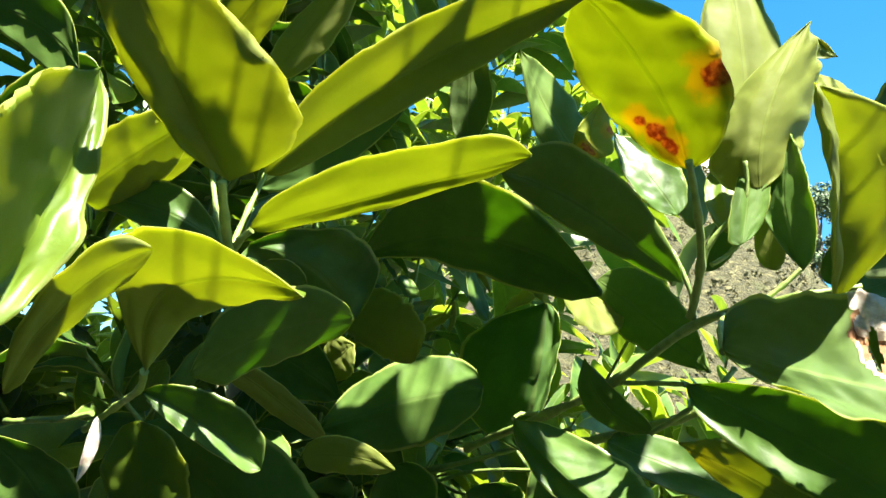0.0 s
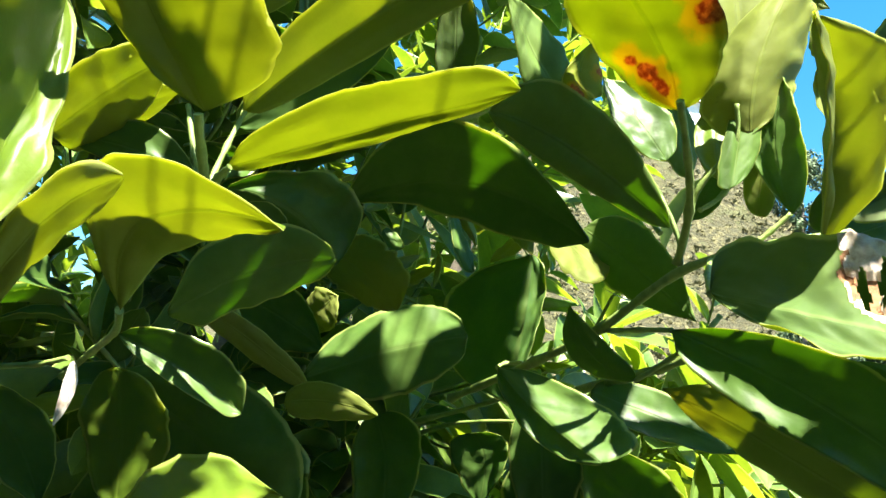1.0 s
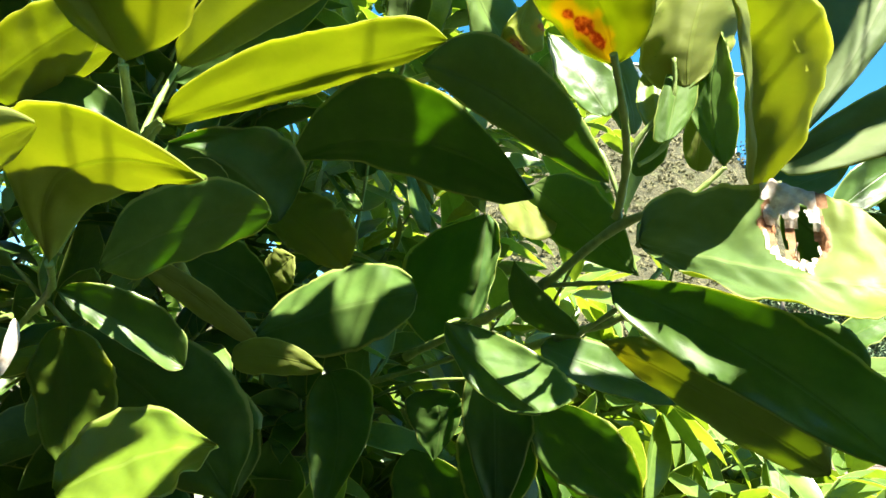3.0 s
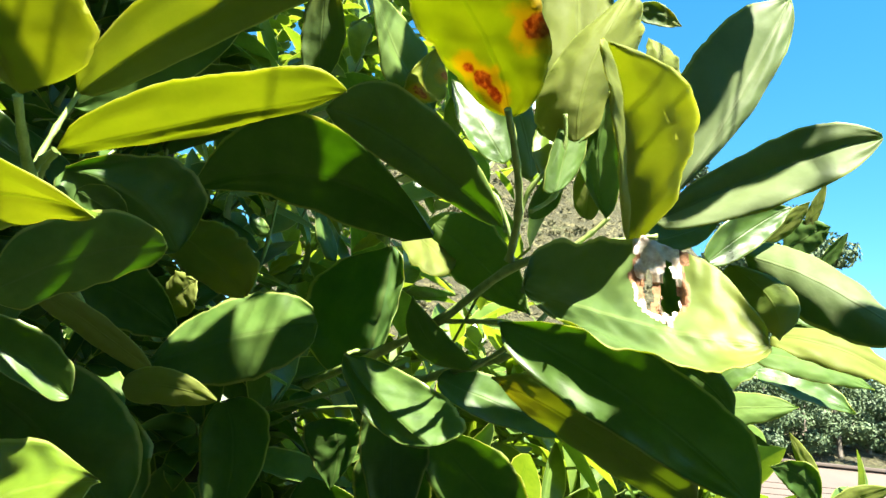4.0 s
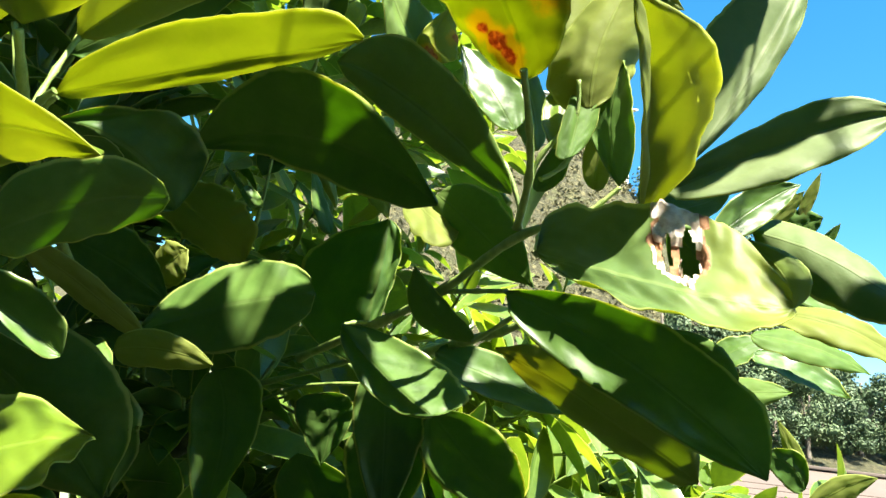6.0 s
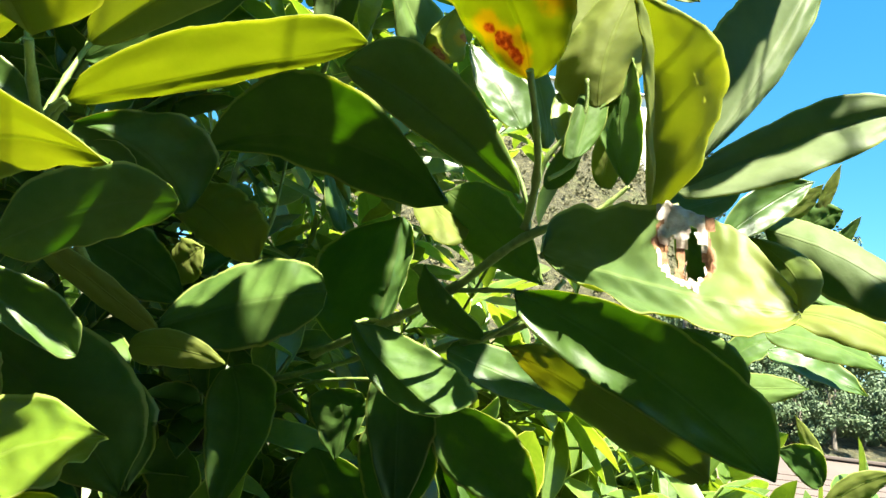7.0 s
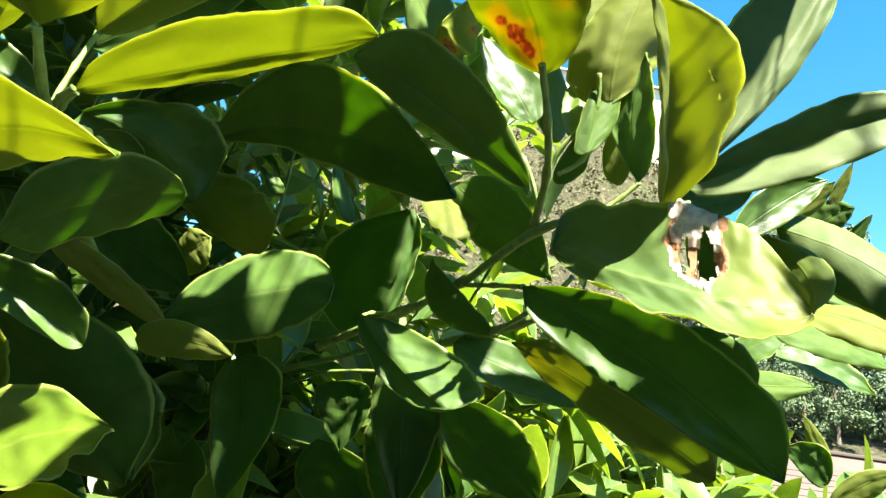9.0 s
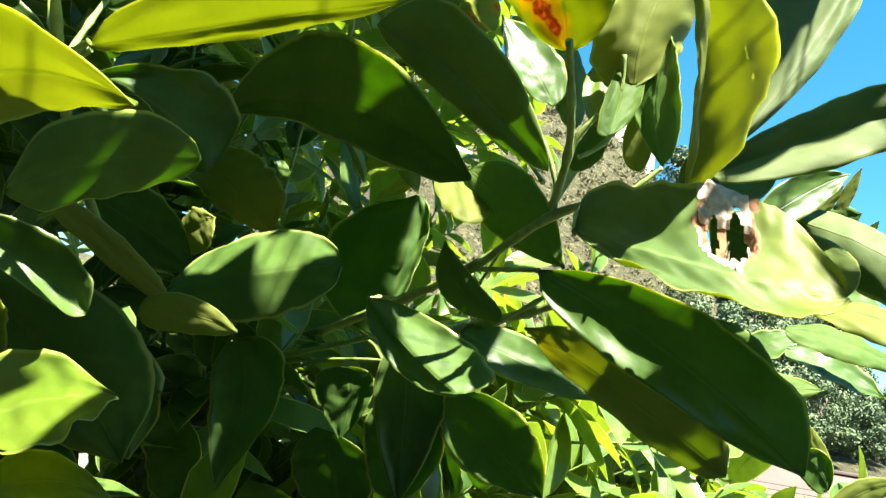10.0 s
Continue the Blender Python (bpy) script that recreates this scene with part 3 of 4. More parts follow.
leaf((0.1492, 0.4148, 1.7154), (0.1545, 0.4202, 1.7394), (0.1583, 0.4239, 1.7706), (0.1658, 0.4219, 1.7458), (0.1465, 0.4176, 1.7341), "mature")
leaf((0.2365, 0.4431, 1.7009), (0.2614, 0.4438, 1.7227), (0.2820, 0.4421, 1.7362), (0.2533, 0.4435, 1.7289), (0.2642, 0.4405, 1.7133), "mature")
leaf((0.1565, 0.4889, 1.7472), (0.1491, 0.4811, 1.7699), (0.1356, 0.4821, 1.8022), (0.1611, 0.4917, 1.7817), (0.1379, 0.4737, 1.7649), "mature")
leaf((0.1755, 0.4490, 1.7163), (0.1753, 0.4439, 1.7355), (0.1802, 0.4372, 1.7581), (0.1828, 0.4436, 1.7322), (0.1682, 0.4449, 1.7361), "young_lit")
leaf((0.2015, 0.4462, 1.7109), (0.2006, 0.4386, 1.7204), (0.2033, 0.4297, 1.7327), (0.1950, 0.4393, 1.7211), (0.2068, 0.4328, 1.7184), "mature")
leaf((0.1591, 0.4912, 1.7251), (0.1659, 0.4859, 1.7411), (0.1697, 0.4811, 1.7568), (0.1596, 0.4867, 1.7420), (0.1740, 0.4851, 1.7390), "mature")
leaf((0.1967, 0.4281, 1.7029), (0.2191, 0.4277, 1.7105), (0.2360, 0.4269, 1.7229), (0.2184, 0.4326, 1.7202), (0.2197, 0.4227, 1.7010), "mature")
leaf((0.2268, 0.4773, 1.8155), (0.2239, 0.4745, 1.8281), (0.2187, 0.4821, 1.8422), (0.2367, 0.4814, 1.8336), (0.2156, 0.4767, 1.8249), "young_lit")
leaf((0.1550, 0.4434, 1.7303), (0.1562, 0.4529, 1.7530), (0.1589, 0.4643, 1.7797), (0.1472, 0.4558, 1.7556), (0.1659, 0.4541, 1.7584), "young_lit", curl=0)
leaf((0.2673, 0.6224, 1.9552), (0.2863, 0.6199, 1.9527), (0.3052, 0.6190, 1.9447), (0.2873, 0.6176, 1.9611), (0.2831, 0.6230, 1.9432), "worn")
twig([(0.1198, 0.3910, 1.7403), (0.1299, 0.4103, 1.7244), (0.1367, 0.4281, 1.7084), (0.1385, 0.4473, 1.6900)], .0014, .002)
leaf((-0.0536, 0.4028, 1.6987), (0.0029, 0.3764, 1.7091), (0.0546, 0.3566, 1.7206), (0.0092, 0.3779, 1.7059), (0.0118, 0.3518, 1.7182), "young_lit", p=0.4, q=0.6)
leaf((0.1049, 0.4792, 1.7056), (0.0415, 0.4731, 1.7261), (-0.0211, 0.4827, 1.7112), (0.0185, 0.4465, 1.7511), (0.0201, 0.4843, 1.7167), "mature", p=0.42, q=(0.95, 0.8), curl=-.1)
leaf((0.1333, 0.4436, 1.7047), (0.0819, 0.4103, 1.7242), (0.0464, 0.3911, 1.7281), (0.0903, 0.3976, 1.7379), (0.0719, 0.4112, 1.7169), "mature", p=(0.7, 0.6), q=(0.45, 0.7))
leaf((0.0506, 0.5265, 1.6582), (0.0068, 0.5367, 1.6463), (-0.0379, 0.5489, 1.6277), (0.0107, 0.5317, 1.6233), (0.0018, 0.5464, 1.6725), "mature", q=.5, p=.45, curl=-.2)
leaf((-0.0338, 0.4842, 1.6124), (-0.0134, 0.4802, 1.6152), (0.0111, 0.4772, 1.6112), (-0.0115, 0.4822, 1.6062), (-0.0148, 0.4782, 1.6237), "young_lit", q=.6, p=.4)
leaf((0.0671, 0.5049, 1.6412), (0.0876, 0.4839, 1.6185), (0.1120, 0.4623, 1.6007), (0.1203, 0.4783, 1.6222), (0.0843, 0.4903, 1.6091), "mature", p=0.5, q=(0.45, 0.5))
leaf((0.1331, 0.4917, 1.6399), (0.1095, 0.4892, 1.6519), (0.0979, 0.4834, 1.6731), (0.1140, 0.4847, 1.6584), (0.1005, 0.4946, 1.6490), "mature")
leaf((0.2536, 0.4803, 1.5847), (0.1839, 0.4654, 1.6168), (0.1381, 0.4629, 1.6350), (0.1836, 0.4484, 1.6339), (0.1796, 0.4761, 1.6066), "worn", p=.4)
leaf((0.1246, 0.5513, 1.6372), (0.1625, 0.5380, 1.6248), (0.2017, 0.5144, 1.6105), (0.1662, 0.5442, 1.6385), (0.1572, 0.5317, 1.6122), "mature")
leaf((0.0826, 0.6037, 1.6276), (0.0881, 0.5954, 1.6759), (0.0903, 0.5958, 1.7242), (0.0341, 0.6662, 1.6929), (0.1009, 0.5997, 1.6835), "mature", p=(0.5, 0.9), q=(0.7, 0.5))
leaf((0.0947, 0.5285, 1.7218), (0.1079, 0.5148, 1.7068), (0.1198, 0.5041, 1.6934), (0.0986, 0.5043, 1.6954), (0.1175, 0.5201, 1.7121), "young_lit", p=(0.4, 0.5), q=(0.4, 0.6))
leaf((0.1097, 0.5206, 1.7234), (0.1342, 0.5020, 1.6994), (0.1615, 0.4891, 1.6719), (0.1244, 0.5117, 1.6886), (0.1435, 0.4962, 1.7157), "mature")
leaf((0.0279, 0.5518, 1.8146), (0.0268, 0.5428, 1.8497), (0.0221, 0.5326, 1.8914), (0.0141, 0.5452, 1.8483), (0.0415, 0.5400, 1.8513), "worn")
leaf((0.1020, 0.5268, 1.7963), (0.0789, 0.5209, 1.8212), (0.0555, 0.5121, 1.8612), (0.0893, 0.5286, 1.8451), (0.0718, 0.5156, 1.8057), "mature")
leaf((0.0914, 0.4246, 1.7534), (0.0867, 0.4287, 1.7688), (0.0938, 0.4309, 1.7880), (0.0989, 0.4356, 1.7748), (0.0778, 0.4218, 1.7607), "spotted")
leaf((0.1334, 0.4498, 1.7392), (0.1189, 0.4519, 1.7602), (0.1029, 0.4587, 1.7840), (0.1081, 0.4499, 1.7543), (0.1305, 0.4547, 1.7700), "mature")
twig([(-0.0527, 0.3619, 1.7032), (-0.0528, 0.3724, 1.6924), (-0.0546, 0.3884, 1.6840), (-0.0663, 0.4492, 1.6709), (-0.0737, 0.5509, 1.6437)], .0015, .0026)
leaf((-0.0453, 0.3479, 1.6986), (-0.0586, 0.3262, 1.7209), (-0.0727, 0.2945, 1.7521), (-0.0251, 0.3147, 1.7264), (-0.0734, 0.3134, 1.7217), "young_lit", p=0.5, q=(0.9, 0.5))
leaf((-0.0507, 0.4031, 1.7230), (0.0093, 0.3906, 1.7730), (0.0777, 0.3825, 1.8091), (0.0174, 0.3940, 1.7625), (0.0030, 0.3693, 1.7770), "young_lit", q=.7)
leaf((-0.0613, 0.4277, 1.7267), (-0.0243, 0.4211, 1.7536), (0.0057, 0.4163, 1.7737), (-0.0304, 0.4178, 1.7640), (-0.0169, 0.4244, 1.7433), "mature")
leaf((-0.1433, 0.4328, 1.7167), (-0.1181, 0.4275, 1.7378), (-0.0937, 0.4236, 1.7539), (-0.1152, 0.4471, 1.7249), (-0.1148, 0.4064, 1.7460), "young_lit")
leaf((-0.1379, 0.4473, 1.7214), (-0.1174, 0.4444, 1.7338), (-0.0912, 0.4409, 1.7488), (-0.1171, 0.4556, 1.7310), (-0.1137, 0.4297, 1.7379), "young_lit")
leaf((-0.0818, 0.4491, 1.7046), (-0.1111, 0.4443, 1.7171), (-0.1433, 0.4425, 1.7190), (-0.1104, 0.4430, 1.7041), (-0.1118, 0.4452, 1.7317), "mature")
leaf((-0.0871, 0.2979, 1.6330), (-0.0828, 0.3163, 1.6770), (-0.0913, 0.3368, 1.7302), (-0.0611, 0.2505, 1.6729), (-0.0738, 0.3200, 1.6727), "young_lit", q=.95, p=.6, curl=0)
leaf((-0.1010, 0.3472, 1.6234), (-0.0772, 0.3251, 1.6483), (-0.0535, 0.3207, 1.6660), (-0.0774, 0.3340, 1.6426), (-0.0734, 0.3115, 1.6522), "young_lit", q=.45)
leaf((-0.0716, 0.3756, 1.6367), (-0.0545, 0.3442, 1.6604), (-0.0126, 0.3414, 1.6613), (-0.0502, 0.3591, 1.6529), (-0.0600, 0.3206, 1.6691), "young_lit", p=.7, q=.7)
leaf((-0.0069, 0.4054, 1.6679), (-0.0350, 0.3942, 1.6564), (-0.0600, 0.3882, 1.6380), (-0.0347, 0.3803, 1.6681), (-0.0363, 0.4081, 1.6442), "mature", q=.5)
leaf((-0.0355, 0.5057, 1.6967), (-0.0111, 0.5054, 1.6852), (0.0120, 0.5082, 1.6655), (-0.0208, 0.5117, 1.6749), (0.0057, 0.4975, 1.6959), "worn", p=0.4, q=0.45, wave=.15, ragged=.16)
leaf((-0.0656, 0.4448, 1.7035), (-0.0346, 0.4483, 1.6957), (-0.0142, 0.4552, 1.6750), (-0.0154, 0.4537, 1.7153), (-0.0529, 0.4520, 1.6808), "mature", q=.5, wave=.14)
leaf((-0.0582, 0.4427, 1.6941), (-0.0460, 0.4446, 1.6891), (-0.0352, 0.4465, 1.6839), (-0.0402, 0.4428, 1.6959), (-0.0493, 0.4464, 1.6825), "mature")
leaf((-0.0779, 0.4755, 1.6528), (-0.0578, 0.4962, 1.6412), (-0.0310, 0.5230, 1.6225), (-0.0614, 0.4986, 1.6347), (-0.0543, 0.4942, 1.6470), "young_lit", p=.3, q=.3)
leaf((-0.1082, 0.6085, 1.6836), (-0.0701, 0.6062, 1.6685), (-0.0378, 0.6061, 1.6491), (-0.0628, 0.5993, 1.6904), (-0.0759, 0.6125, 1.6485), "mature")
leaf((-0.0807, 0.3895, 1.7652), (-0.0606, 0.3750, 1.7815), (-0.0420, 0.3597, 1.8005), (-0.0489, 0.3764, 1.7783), (-0.0745, 0.3736, 1.7845), "young_lit")
leaf((-0.0608, 0.4184, 1.7758), (-0.0427, 0.4112, 1.8024), (-0.0219, 0.4041, 1.8293), (-0.0319, 0.4128, 1.7985), (-0.0508, 0.4097, 1.8066), "young_lit")
leaf((-0.1318, 0.3897, 1.7579), (-0.1522, 0.3842, 1.7740), (-0.1810, 0.3813, 1.7801), (-0.1532, 0.3882, 1.7603), (-0.1513, 0.3795, 1.7898), "mature")
leaf((-0.1381, 0.4170, 1.7706), (-0.1628, 0.4198, 1.7583), (-0.1971, 0.4246, 1.7375), (-0.1560, 0.4249, 1.7416), (-0.1667, 0.4157, 1.7716), "mature")
leaf((-0.0744, 0.4186, 1.5560), (-0.0420, 0.4057, 1.5723), (-0.0133, 0.4023, 1.5796), (-0.0564, 0.4301, 1.5877), (-0.0274, 0.3828, 1.5594), "young_lit", p=.6)
leaf((-0.0557, 0.4101, 1.5362), (-0.0289, 0.3982, 1.5506), (-0.0027, 0.3900, 1.5484), (-0.0334, 0.4075, 1.5582), (-0.0244, 0.3908, 1.5438), "young_lit")
leaf((-0.1339, 0.5212, 1.6201), (-0.0724, 0.5155, 1.5841), (-0.0315, 0.5136, 1.5433), (-0.1049, 0.5256, 1.5570), (-0.0358, 0.5064, 1.6039), "mature")
leaf((0.0029, 0.5665, 1.6118), (0.0136, 0.5625, 1.5756), (0.0081, 0.5575, 1.5301), (0.0339, 0.5571, 1.5884), (-0.0052, 0.5657, 1.5723), "mature")
leaf((0.0617, 0.6113, 1.6070), (0.0722, 0.6133, 1.5908), (0.0709, 0.6196, 1.5619), (0.0872, 0.6100, 1.5970), (0.0512, 0.6169, 1.5872), "mature")
leaf((0.0980, 0.5809, 1.6299), (0.1047, 0.5871, 1.5968), (0.1116, 0.6005, 1.5293), (0.1295, 0.5843, 1.5942), (0.0860, 0.5917, 1.5867), "mature")
leaf((-0.0941, 0.4294, 1.6321), (-0.0674, 0.4401, 1.6208), (-0.0440, 0.4468, 1.6063), (-0.0568, 0.4362, 1.6314), (-0.0624, 0.4362, 1.6106), "mature", p=(0.5, 0.6), q=(0.5, 0.6))
leaf((-0.1467, 0.4124, 1.6089), (-0.1231, 0.4182, 1.5922), (-0.1094, 0.4270, 1.5641), (-0.1059, 0.4177, 1.5960), (-0.1400, 0.4199, 1.5842), "mature")
leaf((-0.1208, 0.4516, 1.6207), (-0.1205, 0.4504, 1.6069), (-0.1229, 0.4496, 1.5918), (-0.1230, 0.4504, 1.6066), (-0.1184, 0.4539, 1.6060), "dry", curl=.5)
leaf((-0.1230, 0.4995, 1.6215), (-0.1144, 0.5030, 1.5868), (-0.1125, 0.5069, 1.5497), (-0.0857, 0.4929, 1.5872), (-0.1347, 0.5084, 1.5847), "young_lit")
leaf((-0.1193, 0.5428, 1.6129), (-0.0696, 0.5400, 1.5846), (-0.0374, 0.5512, 1.5402), (-0.0305, 0.5387, 1.5915), (-0.1042, 0.5449, 1.5633), "mature")
leaf((0.3200, 0.5412, 1.6742), (0.3598, 0.5356, 1.6708), (0.3937, 0.5281, 1.6582), (0.3523, 0.5291, 1.6604), (0.3676, 0.5423, 1.6803), "mature")
leaf((0.3348, 0.5619, 1.6658), (0.3628, 0.5546, 1.6565), (0.3951, 0.5474, 1.6437), (0.3760, 0.5602, 1.6668), (0.3521, 0.5478, 1.6490), "mature")
leaf((0.3293, 0.6223, 1.6384), (0.3536, 0.6065, 1.6439), (0.3850, 0.5900, 1.6472), (0.3518, 0.5995, 1.6319), (0.3573, 0.6128, 1.6573), "mature")
leaf((0.3195, 0.5888, 1.6526), (0.3351, 0.5818, 1.6696), (0.3620, 0.5749, 1.6791), (0.3328, 0.5905, 1.6778), (0.3378, 0.5734, 1.6599), "mature")
leaf((0.3183, 0.5746, 1.6280), (0.3338, 0.5730, 1.6242), (0.3515, 0.5717, 1.6184), (0.3351, 0.5718, 1.6280), (0.3326, 0.5742, 1.6204), "mature")
leaf((0.4761, 0.7081, 1.8186), (0.4807, 0.7017, 1.8399), (0.4871, 0.6945, 1.8635), (0.4875, 0.7004, 1.8406), (0.4745, 0.7029, 1.8392), "young_lit")
leaf((0.4585, 0.7169, 1.7959), (0.4779, 0.7091, 1.8136), (0.4965, 0.7035, 1.8234), (0.4867, 0.7108, 1.8015), (0.4695, 0.7069, 1.8272), "mature")
leaf((0.4920, 0.7146, 1.7839), (0.5022, 0.7078, 1.8032), (0.5128, 0.7017, 1.8200), (0.4967, 0.7082, 1.8052), (0.5082, 0.7081, 1.7987), "mature")
leaf((0.4302, 0.6999, 1.7986), (0.4477, 0.6919, 1.8182), (0.4626, 0.6844, 1.8375), (0.4560, 0.6916, 1.8141), (0.4393, 0.6921, 1.8223), "young_lit")
leaf((0.4810, 0.7074, 1.5794), (0.4635, 0.7051, 1.5988), (0.4372, 0.7079, 1.6044), (0.4559, 0.7097, 1.5861), (0.4688, 0.7010, 1.6112), "mature")
leaf((0.4912, 0.7238, 1.5903), (0.4781, 0.7205, 1.6109), (0.4614, 0.7169, 1.6350), (0.4855, 0.7184, 1.6141), (0.4726, 0.7222, 1.6078), "young_lit")
leaf((0.5089, 0.7416, 1.5592), (0.5353, 0.7333, 1.5822), (0.5682, 0.7263, 1.5962), (0.5425, 0.7355, 1.5683), (0.5288, 0.7319, 1.5923), "young_lit")
leaf((-0.0578, 0.6452, 1.6695), (-0.0472, 0.6313, 1.6808), (-0.0373, 0.6233, 1.6888), (-0.0369, 0.6221, 1.6692), (-0.0573, 0.6399, 1.6948), "young_lit")
leaf((-0.0570, 0.6658, 1.6688), (-0.0479, 0.6532, 1.6745), (-0.0372, 0.6405, 1.6801), (-0.0510, 0.6523, 1.6808), (-0.0440, 0.6440, 1.6668), "young_lit")
leaf((0.0538, 0.6222, 1.7142), (0.0438, 0.6194, 1.7342), (0.0334, 0.6254, 1.7611), (0.0479, 0.6277, 1.7413), (0.0395, 0.6107, 1.7291), "mature")
leaf((0.0365, 0.6442, 1.7677), (0.0480, 0.6357, 1.7521), (0.0547, 0.6283, 1.7343), (0.0444, 0.6367, 1.7495), (0.0515, 0.6445, 1.7575), "young_lit")
leaf((0.0470, 0.6756, 1.7590), (0.0593, 0.6633, 1.7613), (0.0740, 0.6516, 1.7593), (0.0595, 0.6721, 1.7685), (0.0623, 0.6543, 1.7530), "young_lit")
leaf((-0.0166, 0.6747, 1.7516), (-0.0049, 0.6658, 1.7378), (0.0027, 0.6553, 1.7342), (-0.0029, 0.6739, 1.7471), (-0.0087, 0.6668, 1.7352), "mature")
leaf((0.0263, 0.7271, 1.7205), (0.0281, 0.7245, 1.7324), (0.0269, 0.7209, 1.7509), (0.0308, 0.7234, 1.7361), (0.0251, 0.7247, 1.7334), "young_lit")
leaf((0.0004, 0.7109, 1.7152), (0.0130, 0.6973, 1.7238), (0.0281, 0.6842, 1.7280), (0.0106, 0.7066, 1.7301), (0.0169, 0.6880, 1.7165), "young_lit")
leaf((0.0737, 0.5650, 1.7305), (0.0826, 0.5595, 1.7270), (0.0868, 0.5566, 1.7136), (0.0782, 0.5565, 1.7192), (0.0850, 0.5623, 1.7367), "worn", label="leaf with a browned margin")
leaf((0.1882, 0.3950, 1.6878), (0.2044, 0.3943, 1.6735), (0.2223, 0.3928, 1.6614), (0.2031, 0.4004, 1.6576), (0.2187, 0.3883, 1.6755), "mature", p=0.55, q=0.88)
leaf((0.1001, 0.5974, 1.5993), (0.1128, 0.6028, 1.5664), (0.1095, 0.6116, 1.5272), (0.1352, 0.5905, 1.5661), (0.0879, 0.6209, 1.5527), "mature", p=0.55, q=0.88)
leaf((0.1308, 0.5819, 1.6047), (0.1573, 0.5836, 1.5801), (0.1974, 0.5848, 1.5492), (0.1845, 0.5731, 1.5878), (0.1468, 0.5939, 1.5600), "mature", p=0.55, q=0.88)
leaf((0.0554, 0.6621, 1.5658), (0.0734, 0.6661, 1.5357), (0.0848, 0.6725, 1.4987), (0.1027, 0.6536, 1.5375), (0.0506, 0.6806, 1.5207), "mature", p=0.55, q=0.88)
leaf((-0.0464, 0.6762, 1.5639), (-0.0353, 0.6813, 1.5327), (-0.0356, 0.6901, 1.4917), (-0.0136, 0.6705, 1.5289), (-0.0564, 0.6972, 1.5197), "mature", p=0.55, q=0.88)
leaf((0.0158, 0.6980, 1.5193), (0.0316, 0.6996, 1.5017), (0.0419, 0.7048, 1.4710), (0.0623, 0.6887, 1.5024), (0.0162, 0.7116, 1.4840), "mature", p=0.55, q=0.88)
leaf((0.0543, 0.7308, 1.7733), (0.0668, 0.7278, 1.7797), (0.0828, 0.7250, 1.7831), (0.0693, 0.7430, 1.7912), (0.0708, 0.7103, 1.7701), "young_lit", p=0.55, q=0.88)
leaf((0.0650, 0.6172, 1.7211), (0.0766, 0.6133, 1.7318), (0.0848, 0.6088, 1.7475), (0.0855, 0.6016, 1.7329), (0.0736, 0.6236, 1.7385), "young_lit", p=0.55, q=0.88)
leaf((0.0498, 0.6794, 1.7284), (0.0500, 0.6734, 1.7552), (0.0434, 0.6685, 1.7812), (0.0531, 0.6748, 1.7729), (0.0418, 0.6636, 1.7598), "mature", p=0.55, q=0.88)
leaf((0.0303, 0.7271, 1.6181), (0.0446, 0.7156, 1.6154), (0.0675, 0.7023, 1.6162), (0.0475, 0.7237, 1.6241), (0.0479, 0.7059, 1.6104), "mature")
leaf((0.0644, 0.7004, 1.5772), (0.0791, 0.6882, 1.5777), (0.0924, 0.6751, 1.5834), (0.0774, 0.6978, 1.5820), (0.0807, 0.6785, 1.5735), "mature")


# ---- unseen shoots above, added to shade the ones below ----
def spray(p, d, length, count, size, rng, kind="mature", res=(12, 3), sun_gaps=()):
    """A leafy shoot: a thin stem from p along d, and leaves round it with their tops to the sky."""
    twig([tuple(p), tuple(p + d * length * 0.5 + rng.normal(size=3) * 0.006), tuple(p + d * length)], 0.0022, 0.0012)
    for k in range(count):
        root = p + d * length * (0.15 + 0.85 * (k + 1) / count)
        side = np.cross(d, rng.normal(size=3))
        axis = d * rng.uniform(0.25, 0.9) + side / np.linalg.norm(side)
        axis /= np.linalg.norm(axis)
        up = np.array((0.10, -0.15, 1.0)) + rng.normal(size=3) * 0.35 + d * 0.2
        wide = np.cross(axis, up)
        wide /= np.linalg.norm(wide)
        top = np.cross(wide, axis)
        long = size * rng.uniform(0.7, 1.15)
        mid = root + axis * long * 0.5 + top * long * rng.uniform(0.0, 0.08)
        tip = root + axis * long + top * long * rng.uniform(-0.12, 0.06)
        fold = top * long * rng.uniform(0.0, 0.10)
        curl = rng.uniform(-0.1, 0.25)
        if k in sun_gaps:
            continue
        leaf(tuple(root), tuple(mid), tuple(tip), tuple(mid - wide * long * 0.22 + fold), tuple(mid + wide * long * 0.22 + fold), kind, curl=curl, res=res)


